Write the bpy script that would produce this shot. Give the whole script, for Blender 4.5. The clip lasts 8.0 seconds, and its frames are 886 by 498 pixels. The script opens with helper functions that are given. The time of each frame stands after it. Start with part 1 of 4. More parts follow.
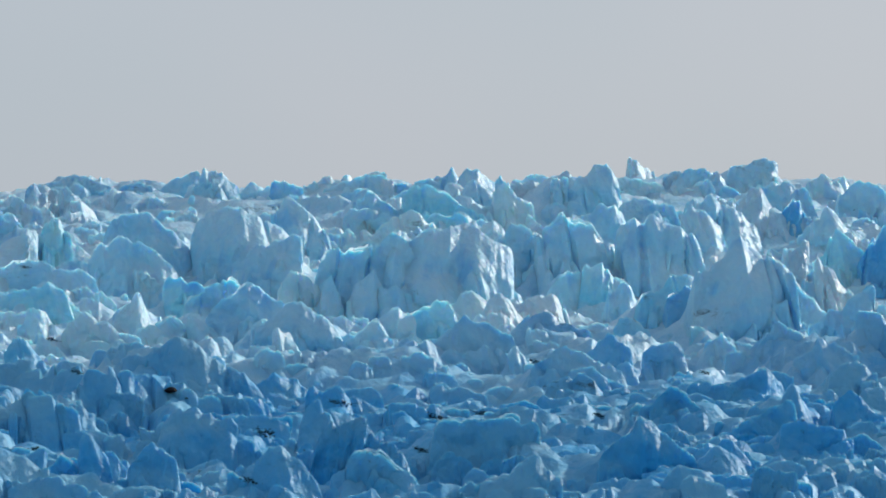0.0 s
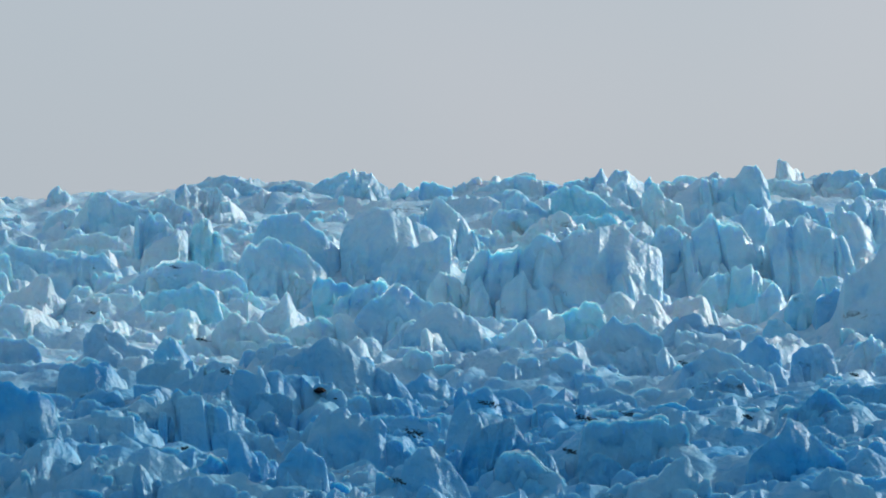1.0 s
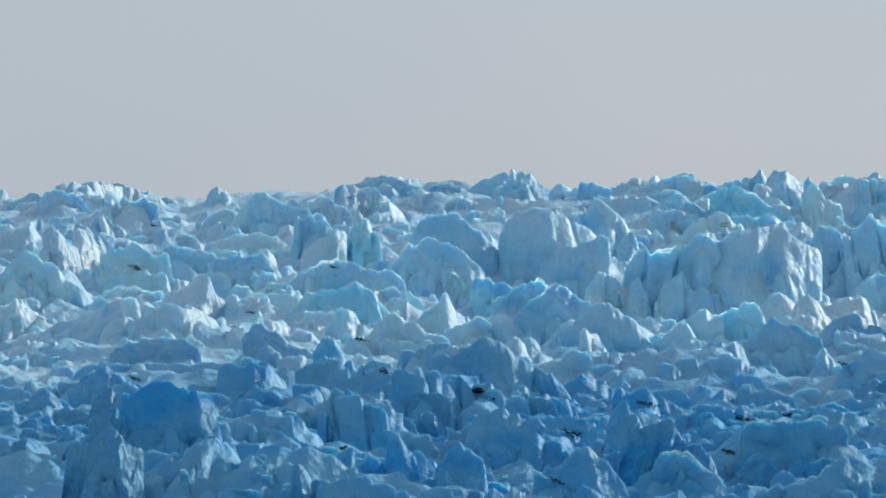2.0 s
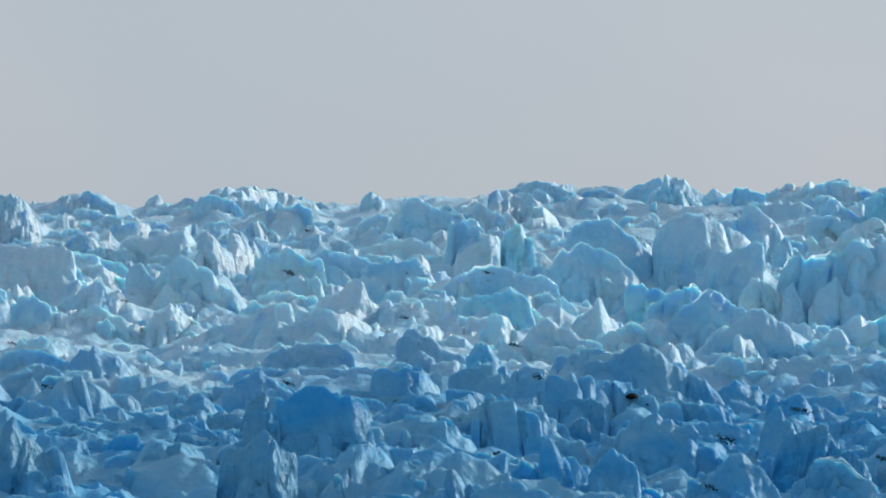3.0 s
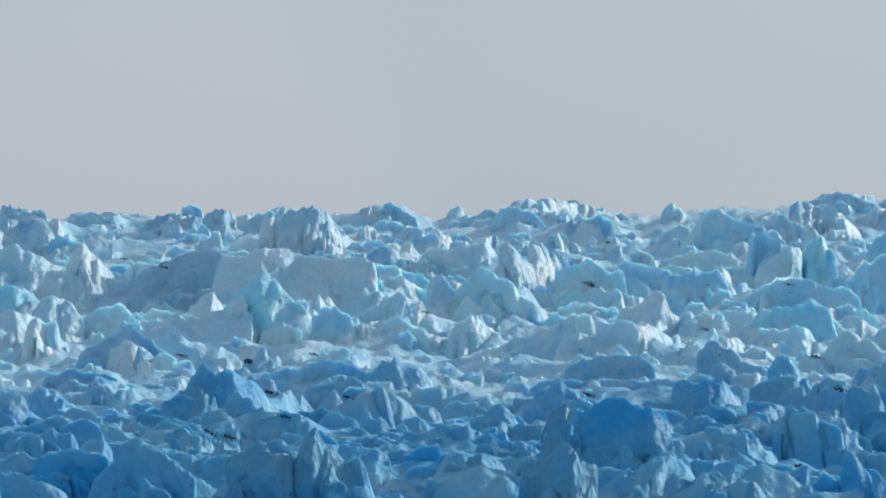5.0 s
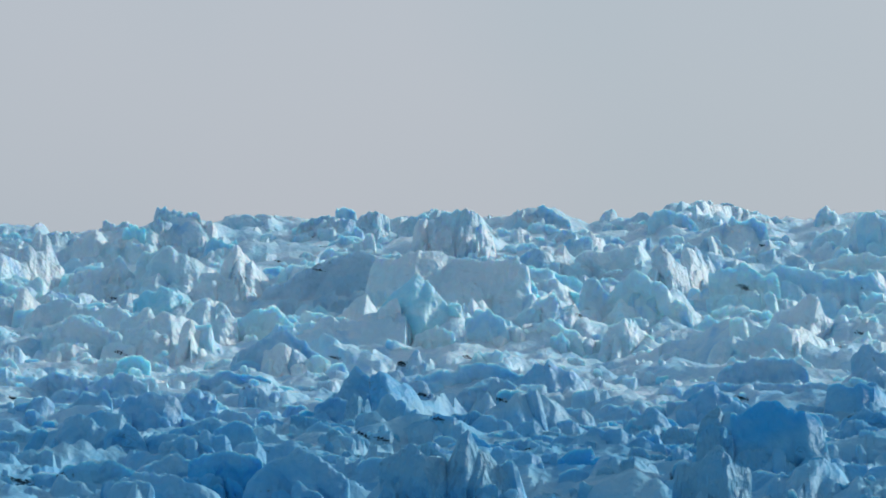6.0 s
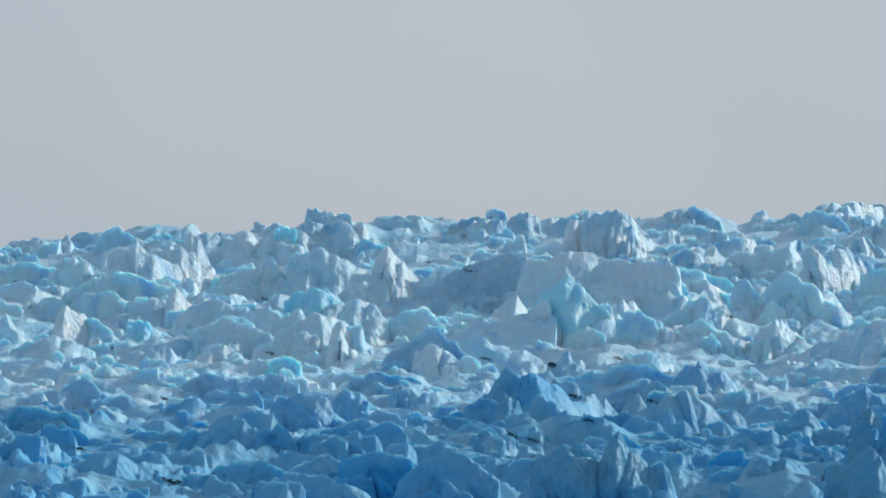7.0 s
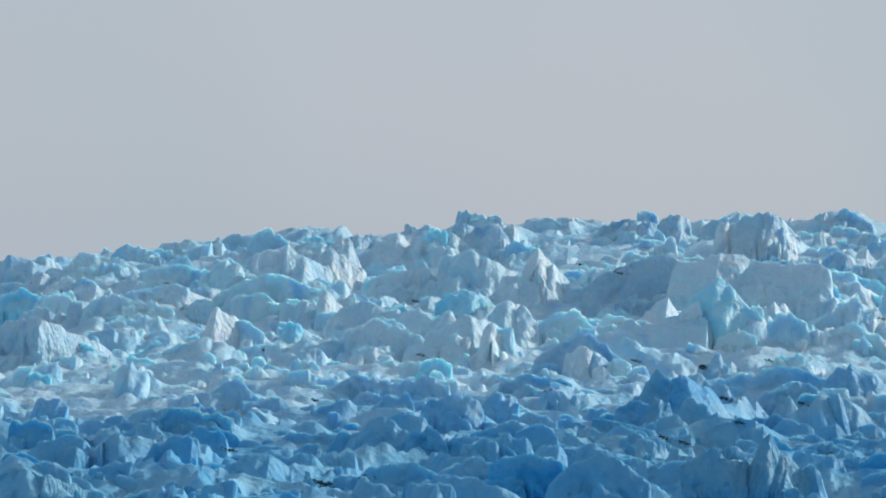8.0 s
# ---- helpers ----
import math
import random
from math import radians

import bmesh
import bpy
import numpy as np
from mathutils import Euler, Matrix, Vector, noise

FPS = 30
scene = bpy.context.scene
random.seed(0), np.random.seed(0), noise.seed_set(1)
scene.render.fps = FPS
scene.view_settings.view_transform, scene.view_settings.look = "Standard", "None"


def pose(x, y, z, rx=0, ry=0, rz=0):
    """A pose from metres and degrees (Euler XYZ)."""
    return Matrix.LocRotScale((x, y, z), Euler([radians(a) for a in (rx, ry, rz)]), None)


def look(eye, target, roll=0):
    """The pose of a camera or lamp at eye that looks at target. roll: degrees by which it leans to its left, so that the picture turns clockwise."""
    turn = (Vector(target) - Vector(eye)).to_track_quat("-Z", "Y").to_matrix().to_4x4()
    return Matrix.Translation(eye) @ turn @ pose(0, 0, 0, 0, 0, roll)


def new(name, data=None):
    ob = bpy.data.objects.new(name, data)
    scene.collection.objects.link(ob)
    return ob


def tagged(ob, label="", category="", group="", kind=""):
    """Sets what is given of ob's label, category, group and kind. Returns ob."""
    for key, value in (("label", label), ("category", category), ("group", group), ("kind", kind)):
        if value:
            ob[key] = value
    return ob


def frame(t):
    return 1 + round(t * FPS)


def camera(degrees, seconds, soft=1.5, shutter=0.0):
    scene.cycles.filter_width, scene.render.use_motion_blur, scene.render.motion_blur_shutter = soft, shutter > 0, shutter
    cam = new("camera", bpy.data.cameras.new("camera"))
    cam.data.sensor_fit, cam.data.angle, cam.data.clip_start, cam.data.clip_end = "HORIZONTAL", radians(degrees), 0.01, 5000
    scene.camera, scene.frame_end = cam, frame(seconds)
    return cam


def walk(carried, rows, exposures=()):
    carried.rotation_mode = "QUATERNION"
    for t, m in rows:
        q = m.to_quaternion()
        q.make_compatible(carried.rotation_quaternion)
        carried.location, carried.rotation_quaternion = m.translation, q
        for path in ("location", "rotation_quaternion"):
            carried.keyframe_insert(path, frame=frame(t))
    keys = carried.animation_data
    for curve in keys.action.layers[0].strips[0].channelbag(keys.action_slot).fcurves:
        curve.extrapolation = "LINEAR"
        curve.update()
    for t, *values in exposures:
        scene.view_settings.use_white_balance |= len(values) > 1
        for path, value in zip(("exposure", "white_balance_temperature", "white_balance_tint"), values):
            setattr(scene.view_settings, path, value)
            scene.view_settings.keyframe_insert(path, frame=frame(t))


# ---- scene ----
cam = camera(12.0, 8.0, soft=1.8)
EYE = 30.0
# a fixed viewpoint facing the ice; the head pans to its left: seconds, yaw, pitch, lean to the right
ROWS = [
    (0.0, -8.324, 0.900, -0.800),
    (0.5, -7.316, 0.895, -0.873),
    (1.0, -6.299, 0.882, -0.954),
    (1.5, -5.212, 0.849, -0.994),
    (3.0, -2.054, 0.880, -1.166),
    (3.5, -1.002, 0.914, -1.211),
    (4.0, -0.000, 0.942, -1.159),
    (4.5, 0.999, 0.955, -1.193),
    (6.0, 4.119, 0.942, -1.356),
    (6.5, 5.127, 0.941, -1.431),
    (7.0, 6.165, 0.907, -1.399),
    (7.5, 7.211, 0.869, -1.438),
    (8.0, 8.213, 0.885, -1.448),
]
walk(cam, [(t, pose(0, 0, EYE, 0, 0, yaw) @ pose(0, 0, 0, 90 + pitch) @ pose(0, 0, 0, 0, 0, -lean)) for t, yaw, pitch, lean in ROWS],
     exposures=[(0.0, 0.0), (8.0, 0.0)])

# ---- light: a low sun behind the ice and to its right, thin high cloud ----
SUN_ELEVATION, SUN_FROM = 21.0, 54.0  # degrees; clockwise from the +y axis
world = bpy.data.worlds.new("world")
scene.world = world
world.use_nodes = True
wn, wl = world.node_tree.nodes, world.node_tree.links
sky = wn.new("ShaderNodeTexSky")
sky.sky_type, sky.sun_disc = "NISHITA", False
sky.sun_elevation, sky.sun_rotation = radians(SUN_ELEVATION), radians(SUN_FROM)
sky.air_density, sky.dust_density, sky.ozone_density = 1.0, 2.0, 1.0
sky_scale = wn.new("ShaderNodeVectorMath")
sky_scale.operation = "SCALE"
sky_scale.inputs["Scale"].default_value = 0.14
cloud_where = wn.new("ShaderNodeTexCoord")
cloud_noise = wn.new("ShaderNodeTexNoise")
cloud_noise.inputs["Scale"].default_value, cloud_noise.inputs["Detail"].default_value = 7.0, 2.0
cloud_tint = wn.new("ShaderNodeValToRGB")
cloud_tint.color_ramp.elements[0].position, cloud_tint.color_ramp.elements[1].position = 0.35, 0.65
cloud_tint.color_ramp.elements[0].color = (0.43, 0.50, 0.575, 1)
cloud_tint.color_ramp.elements[1].color = (0.468, 0.515, 0.588, 1)
veil = wn.new("ShaderNodeMix")
veil.data_type = "RGBA"
# the veil of cloud is thick over the ice and towards the sun, and thins out to clear blue behind the camera
sunward = wn.new("ShaderNodeVectorMath")
sunward.operation = "DOT_PRODUCT"
sunward.inputs[1].default_value = (0.5, 0.866, 0.0)
veil_amount = wn.new("ShaderNodeMapRange")
veil_amount.interpolation_type = "SMOOTHSTEP"
veil_amount.inputs["From Min"].default_value, veil_amount.inputs["From Max"].default_value = -0.35, 0.65
veil_amount.inputs["To Min"].default_value, veil_amount.inputs["To Max"].default_value = 0.36, 0.92
wl.new(cloud_where.outputs["Generated"], sunward.inputs[0])
wl.new(sunward.outputs["Value"], veil_amount.inputs["Value"])
wl.new(veil_amount.outputs["Result"], veil.inputs["Factor"])
wl.new(cloud_where.outputs["Generated"], cloud_noise.inputs["Vector"])
wl.new(cloud_noise.outputs["Fac"], cloud_tint.inputs["Fac"])
wl.new(sky.outputs["Color"], sky_scale.inputs[0])
wl.new(sky_scale.outputs["Vector"], veil.inputs["A"])
wl.new(cloud_tint.outputs["Color"], veil.inputs["B"])
wl.new(veil.outputs["Result"], wn["Background"].inputs["Color"])
wn["Background"].inputs["Strength"].default_value = 1.0
sun = new("sun", bpy.data.lights.new("sun", "SUN"))
sun.data.energy, sun.data.angle, sun.data.color = 3.3, radians(1.0), (1.0, 0.95, 0.87)
sun.matrix_world = look((0, 0, 0), (-math.sin(radians(SUN_FROM)) * math.cos(radians(SUN_ELEVATION)),
                                    -math.cos(radians(SUN_FROM)) * math.cos(radians(SUN_ELEVATION)), -math.sin(radians(SUN_ELEVATION))))


# ---- materials ----
def ice_material(name, pale, deep, dirt=0.3, glow=0.7, flutes=0.0, depth=1.0, rough=0.45, top_grey=0.25):
    """Bubbly glacier ice: light scatters inside, aged blue bands, grey silt in streaks, melt-pitted surface, shade
    painted in at the front.
    """
    m = bpy.data.materials.new(name)
    m.use_nodes = True
    n, l = m.node_tree.nodes, m.node_tree.links
    bsdf = n["Principled BSDF"]
    where = n.new("ShaderNodeTexCoord").outputs["Object"]
    geo = n.new("ShaderNodeNewGeometry").outputs["Position"]

    def noise_of(vector, scale, detail=4.0, roughness=0.55, distortion=0.0):
        t = n.new("ShaderNodeTexNoise")
        t.inputs["Scale"].default_value, t.inputs["Detail"].default_value = scale, detail
        t.inputs["Roughness"].default_value, t.inputs["Distortion"].default_value = roughness, distortion
        l.new(vector, t.inputs["Vector"])
        return t.outputs["Fac"]

    def ramp(value, a, b, low=(0, 0, 0, 1), high=(1, 1, 1, 1)):
        r = n.new("ShaderNodeValToRGB")
        r.color_ramp.elements[0].position, r.color_ramp.elements[1].position = a, b
        r.color_ramp.elements[0].color, r.color_ramp.elements[1].color = low, high
        l.new(value, r.inputs["Fac"])
        return r.outputs["Color"]

    def math_of(op, a, b):
        k = n.new("ShaderNodeMath")
        k.operation = op
        for socket, value in zip(k.inputs, (a, b)):
            if isinstance(value, (int, float)):
                socket.default_value = value
            else:
                l.new(value, socket)
        return k.outputs[0]

    def mix(factor, a, b):
        k = n.new("ShaderNodeMix")
        k.data_type = "RGBA"
        for socket, value in ((k.inputs["Factor"], factor), (k.inputs["A"], a), (k.inputs["B"], b)):
            if isinstance(value, (int, float, tuple)):
                socket.default_value = value
            else:
                l.new(value, socket)
        return k.outputs["Result"]

    def stretched(vector, scale, turn=(0, 0, 0)):
        k = n.new("ShaderNodeMapping")
        k.inputs["Scale"].default_value, k.inputs["Rotation"].default_value = scale, turn
        l.new(vector, k.inputs["Vector"])
        return k.outputs["Vector"]

    # old blue bands and paler bubbly ice, at the size of a block and of a hand's reach
    bands = noise_of(stretched(geo, (0.07, 0.07, 0.16), (0.2, 0.25, 0)), 1.0, 3.0)
    fine = noise_of(geo, 0.7, 5.0)
    body = ramp(math_of("ADD", math_of("MULTIPLY", bands, 0.75), math_of("MULTIPLY", fine, 0.25)), 0.38, 0.62, (*deep, 1), (*pale, 1))
    # steep streaks of deep blue, painted in for the shaded slits between blocks
    slit_streaks = ramp(noise_of(stretched(geo, (0.17, 0.17, 0.030), (0.0, 0.2, 0.3)), 1.0, 3.0, 0.5, 0.4), 0.60, 0.70)
    body = mix(math_of("MULTIPLY", slit_streaks, 0.5), body, (0.06, 0.42, 0.80, 1))
    # silt: streaks along the layers and specks
    silt_place = ramp(noise_of(stretched(geo, (0.05, 0.05, 0.12), (0.1, 0.15, 0.4)), 1.0, 3.0, 0.6, 0.6), 0.66 - 0.1 * dirt, 0.76 - 0.1 * dirt)
    silt_grain = ramp(noise_of(stretched(geo, (0.5, 0.5, 1.1), (0.3, 0.2, 0)), 1.0, 6.0, 0.7, 0.8), 0.50, 0.66)
    specks = ramp(noise_of(geo, 0.33, 6.0, 0.75), 0.665 - 0.03 * dirt, 0.72 - 0.03 * dirt)
    silt = math_of("MINIMUM", math_of("ADD", math_of("MULTIPLY", silt_place, silt_grain), math_of("MULTIPLY", specks, 0.8)), 1.0)
    film = math_of("MULTIPLY", ramp(noise_of(stretched(geo, (0.04, 0.04, 0.2)), 1.0, 4.0), 0.45, 0.7), 0.25 * dirt + 0.05)
    body = mix(film, body, (0.38, 0.47, 0.54, 1))
    # the upper sides are mixed towards a greyer tone
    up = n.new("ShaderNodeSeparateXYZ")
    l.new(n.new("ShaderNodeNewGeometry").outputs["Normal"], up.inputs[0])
    body = mix(math_of("MULTIPLY", ramp(math_of("ADD", up.outputs["Z"], math_of("MULTIPLY", fine, 0.5)), 0.45, 1.0), top_grey), body, (0.52, 0.68, 0.79, 1))
    # the front is denser, bluer ice, darkened to paint in the shade there
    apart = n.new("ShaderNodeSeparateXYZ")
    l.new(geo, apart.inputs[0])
    front_shade = n.new("ShaderNodeMapRange")
    front_shade.interpolation_type = "SMOOTHSTEP"
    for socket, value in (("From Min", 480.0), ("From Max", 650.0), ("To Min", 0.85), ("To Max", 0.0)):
        front_shade.inputs[socket].default_value = value
    # paler to the left: the stronger sun there is put into the colour
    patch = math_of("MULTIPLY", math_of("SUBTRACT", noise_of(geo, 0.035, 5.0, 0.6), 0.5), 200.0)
    l.new(math_of("ADD", math_of("SUBTRACT", apart.outputs["Y"], math_of("MULTIPLY", apart.outputs["X"], 0.3)), patch), front_shade.inputs["Value"])
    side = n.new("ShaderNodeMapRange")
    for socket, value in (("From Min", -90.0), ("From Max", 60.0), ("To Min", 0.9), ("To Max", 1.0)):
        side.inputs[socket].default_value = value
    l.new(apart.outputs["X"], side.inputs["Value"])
    body = mix(math_of("MULTIPLY", front_shade.outputs["Result"], side.outputs["Result"]), body, ramp(bands, 0.36, 0.60, (0.03, 0.35, 0.67, 1), (0.13, 0.42, 0.62, 1)))
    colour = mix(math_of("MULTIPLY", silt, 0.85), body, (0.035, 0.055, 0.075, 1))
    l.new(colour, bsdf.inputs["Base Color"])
    # less inner glow where the front's shade is painted in
    l.new(math_of("MULTIPLY", math_of("SUBTRACT", 1.0, silt), math_of("SUBTRACT", glow, math_of("MULTIPLY", front_shade.outputs["Result"], 0.6))), bsdf.inputs["Subsurface Weight"])
    bsdf.inputs["Subsurface Radius"].default_value = (0.50, 0.90, 1.05)
    bsdf.inputs["Subsurface Scale"].default_value = depth
    bsdf.inputs["Roughness"].default_value = rough
    l.new(math_of("SUBTRACT", 0.3, math_of("MULTIPLY", front_shade.outputs["Result"], 0.2)), bsdf.inputs["Specular IOR Level"])
    # melt cups at two sizes and, on fluted blocks, runnels down the face
    relief = math_of("ADD", math_of("MULTIPLY", noise_of(geo, 1.6, 6.0, 0.65), 0.8), math_of("MULTIPLY", noise_of(geo, 0.35, 3.0), 0.8))
    for scale, share in ((0.42, 1.3), (1.1, 0.8)):
        cups = n.new("ShaderNodeTexVoronoi")
        cups.inputs["Scale"].default_value, cups.inputs["Randomness"].default_value = scale, 1.0
        l.new(stretched(geo, (1.0, 1.0, 0.75), (0.2, 0.3, 0.0)), cups.inputs["Vector"])
        relief = math_of("ADD", relief, math_of("MULTIPLY", cups.outputs["Distance"], share))
    if flutes:
        relief = math_of("ADD", relief, math_of("MULTIPLY", noise_of(stretched(geo, (0.9, 0.9, 0.1), (0, 0.15, 0)), 1.0, 4.0), 2.2 * flutes))
    bump = n.new("ShaderNodeBump")
    bump.inputs["Strength"].default_value, bump.inputs["Distance"].default_value = 0.45 + 0.2 * min(flutes, 1.5), 0.7
    l.new(relief, bump.inputs["Height"])
    l.new(bump.outputs["Normal"], bsdf.inputs["Normal"])
    return m


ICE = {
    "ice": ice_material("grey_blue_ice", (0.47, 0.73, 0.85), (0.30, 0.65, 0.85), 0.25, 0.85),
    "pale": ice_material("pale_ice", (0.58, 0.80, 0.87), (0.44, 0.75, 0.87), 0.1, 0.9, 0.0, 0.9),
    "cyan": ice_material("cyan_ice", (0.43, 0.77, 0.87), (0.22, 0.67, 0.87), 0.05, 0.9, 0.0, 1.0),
    "blue": ice_material("deep_blue_ice", (0.18, 0.52, 0.78), (0.08, 0.43, 0.78), 0.2, 0.85, 0.5, 1.2, top_grey=0.1),
    # whiter than the rest: sunlight is put into the colour
    "white": ice_material("sun_toned_white_ice", (0.68, 0.81, 0.87), (0.50, 0.73, 0.85), 0.15, 0.7, 0.6, 0.6),
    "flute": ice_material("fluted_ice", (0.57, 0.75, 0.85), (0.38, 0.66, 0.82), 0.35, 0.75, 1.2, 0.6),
    # darker copy of the ice for the front; its shade is in the colour
    "slate": ice_material("shade_toned_silty_ice", (0.36, 0.61, 0.77), (0.20, 0.52, 0.77), 0.5, 0.85, 0.3, 0.8),
    # paler copy of the ice, with sunlight put into its colour
    "bright": ice_material("sun_toned_pale_ice", (0.58, 0.77, 0.86), (0.40, 0.69, 0.83), 0.3, 0.85, 0.4, 0.9),
    # fluted ice with the front's shade put into its colour
    "cliff": ice_material("shade_toned_fluted_ice", (0.36, 0.60, 0.75), (0.18, 0.48, 0.72), 0.7, 0.75, 1.5, 0.6),
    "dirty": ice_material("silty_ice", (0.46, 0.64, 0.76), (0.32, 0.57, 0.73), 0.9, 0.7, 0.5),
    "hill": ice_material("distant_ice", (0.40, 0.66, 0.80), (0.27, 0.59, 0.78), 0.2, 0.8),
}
surface_material = ice_material("crushed_ice", (0.50, 0.73, 0.85), (0.30, 0.63, 0.83), 0.35, 0.85, 0.0, 0.7, top_grey=0.12)


# ---- noise over arrays ----
CHANCE = np.random.default_rng(7).random(1 << 20, dtype=np.float32)


def corner(ix, iy, iz, salt):
    """Index of a lattice point in the table of chances."""
    return (ix * 7919 + iy * 104729 + iz * 1299721 + salt * 15485863) & 0xFFFFF


def hashed(ix, iy, iz, salt):
    return CHANCE[corner(ix, iy, iz, salt)]


def cell(v):
    return np.floor(v).astype(np.int64)


def soft_noise(x, y, z, salt=0):
    """Smooth value noise, -1 to 1."""
    ix, iy, iz = cell(x), cell(y), cell(z)
    fx, fy, fz = x - ix, y - iy, z - iz
    fx, fy, fz = (v * v * v * (v * (v * 6 - 15) + 10) for v in (fx, fy, fz))
    total = 0
    for dx in (0, 1):
        for dy in (0, 1):
            for dz in (0, 1):
                weight = (fx if dx else 1 - fx) * (fy if dy else 1 - fy) * (fz if dz else 1 - fz)
                total = total + weight * hashed(ix + dx, iy + dy, iz + dz, salt)
    return 2 * total - 1


def rough_noise(x, y, z, salt=0, octaves=4, gain=0.5):
    total, size = 0, 1.0
    for k in range(octaves):
        total = total + size * soft_noise(x * 2 ** k + 17.3 * k, y * 2 ** k, z * 2 ** k, salt + k)
        size *= gain
    return total


def wedges(x, y, salt):
    """Overlapping wedges of broken ice one unit apart, steep to the front, gentle behind, with flat tilted tops."""
    ix, iy = cell(x), cell(y)
    z = np.full_like(x, -0.2)
    for dx in (-1, 0, 1):
        for dy in (-1, 0, 1):
            cx, cy = ix + dx, iy + dy
            home = corner(cx, cy, 0, salt)

            def chance(k, low, high):
                return low + (high - low) * CHANCE[(home + 86243 * k) & 0xFFFFF]

            px, py = x - cx - chance(0, 0, 1), y - cy - chance(1, 0, 1)
            skew = chance(2, -0.6, 0.6)
            fall = chance(3, 2.2, 5.5) * (-py + skew * px)
            fall = np.maximum(fall, chance(4, 0.5, 1.6) * (py + skew * px))
            fall = np.maximum(fall, chance(5, 1.2, 4.0) * (-px + skew * py))
            fall = np.maximum(fall, chance(6, 1.0, 3.5) * (px + chance(7, -0.7, 0.3) * py))
            fall = np.maximum(fall - chance(8, 0.1, 0.9), 0) + chance(9, -0.45, 0.6) * px - chance(10, -0.1, 0.6) * py
            z = np.maximum(z, chance(11, 0, 1.0) - fall)
    return z


# ---- the glacier: a broken slope that climbs from its front to a crest and goes on behind it ----
LENS = 7459.0
SLOPE_SIDE = (-1950, -1890, -1620, -1350, -1220, -1070, -920, -700, -525, -355, -275, -135, 85, 200, 300, 550, 950, 1300, 1550, 1950)
SLOPE_CREST = (62, 66, 96, 131, 118, 143, 158, 167, 180, 190, 168, 198, 172, 190, 206, 210, 230, 232, 248, 240)
SLOPE_AWAY, SLOPE_RISE = (330, 380, 400, 480, 600, 700, 800, 950), (-0.32, -0.05, 0, 0.25, 0.47, 0.61, 0.80, 1.0)


def slope(u, y):
    """Height of the glacier's mean surface at the bearing u, y metres away."""
    crest = np.interp(u * LENS, SLOPE_SIDE, SLOPE_CREST) + 5
    return EYE + (-345 + np.interp(y, SLOPE_AWAY, SLOPE_RISE) * (crest + 345)) / LENS * np.minimum(y, 950) - np.maximum(y - 950, 0) * 0.02


def grid_mesh(name, x, y, z):
    rows, columns = x.shape
    index = np.arange(rows * columns).reshape(rows, columns)
    quads = np.stack([index[:-1, :-1], index[:-1, 1:], index[1:, 1:], index[1:, :-1]], -1).reshape(-1, 4)
    mesh = bpy.data.meshes.new(name)
    mesh.vertices.add(rows * columns)
    mesh.vertices.foreach_set("co", np.stack([x, y, z], -1).astype(np.float32).ravel())
    mesh.loops.add(quads.size)
    mesh.loops.foreach_set("vertex_index", quads.astype(np.int32).ravel())
    mesh.polygons.add(len(quads))
    mesh.polygons.foreach_set("loop_start", np.arange(0, quads.size, 4, dtype=np.int32))
    mesh.polygons.foreach_set("use_smooth", np.ones(len(quads), dtype=bool))
    mesh.update(calc_edges=True)
    mesh.set_sharp_from_angle(angle=radians(40))
    return mesh


def glacier_surface():
    """The crushed ice that fills in between the seracs. Gives its grid, for what stands on it."""
    u = np.linspace(-0.275, 0.275, 640)
    y = np.concatenate([np.linspace(330, 372, 10, endpoint=False), np.geomspace(372, 965, 300), np.linspace(970, 1010, 5)])
    u, y = np.meshgrid(u, y)
    x = u * y
    z = slope(u, y)
    zero = np.zeros_like(x)
    wx, wy = x + 3.5 * rough_noise(x / 11, y / 14, zero, 3, 3, 0.4), y + 5.0 * rough_noise(x / 11, y / 14, zero + 5, 9, 3, 0.4)
    far = 1 - 0.45 * np.clip((y - 820) / 120, 0, 1)
    wild = 0.75 + 0.5 * soft_noise(x / 30, y / 30, zero, 5)
    # the rubble banks up between and behind the seracs
    bank = np.zeros_like(x)
    for sx, sy, w, h, d in FEET:
        rows = slice(*np.searchsorted(y[:, 0], (sy - 0.5 * d, sy + 3.0 * d)))
        cols = slice(*np.searchsorted(u[0], ((sx - 1.8 * w) / sy, (sx + 1.8 * w) / sy)))
        px, py = (x[rows, cols] - sx) / (0.62 * w), (y[rows, cols] - sy - 0.7 * d) / d
        py = np.where(py < 0, py / 0.55, py / 1.1)
        bank[rows, cols] = np.maximum(bank[rows, cols], 0.55 * h * np.exp(-(px ** 4 + py * py)))
    z += bank
    near = 1 - 0.4 * np.clip((640 - y) / 120, 0, 1)
    for size, lift, turn, salt in ((17.0, 0.24 * near, 0.2, 20), (8.0, 0.36, -0.3, 40), (4.2, 0.5, 0.35, 60), (2.4, 0.45, -0.15, 100)):
        z += far * wild * size * lift * (wedges((wx + turn * wy) / size / 1.6, (wy - turn * wx) / size / 1.1, salt) - 0.6)
    z -= 1.0 * np.clip((900 - y) / 60, 0, 1) - 0.9 * np.clip((640 - y) / 60, 0, 1)
    z += 0.15 * far * rough_noise(x / 1.8, y / 2.4, zero, 80, 2)
    mesh = grid_mesh("glacier_surface", x, y, z)
    mesh.materials.append(surface_material)
    tagged(new("glacier_surface", mesh), "broken blue-grey surface of a glacier, crushed ice between the seracs", "glacier", kind="structure")
    return u[0], y[:, 0], z


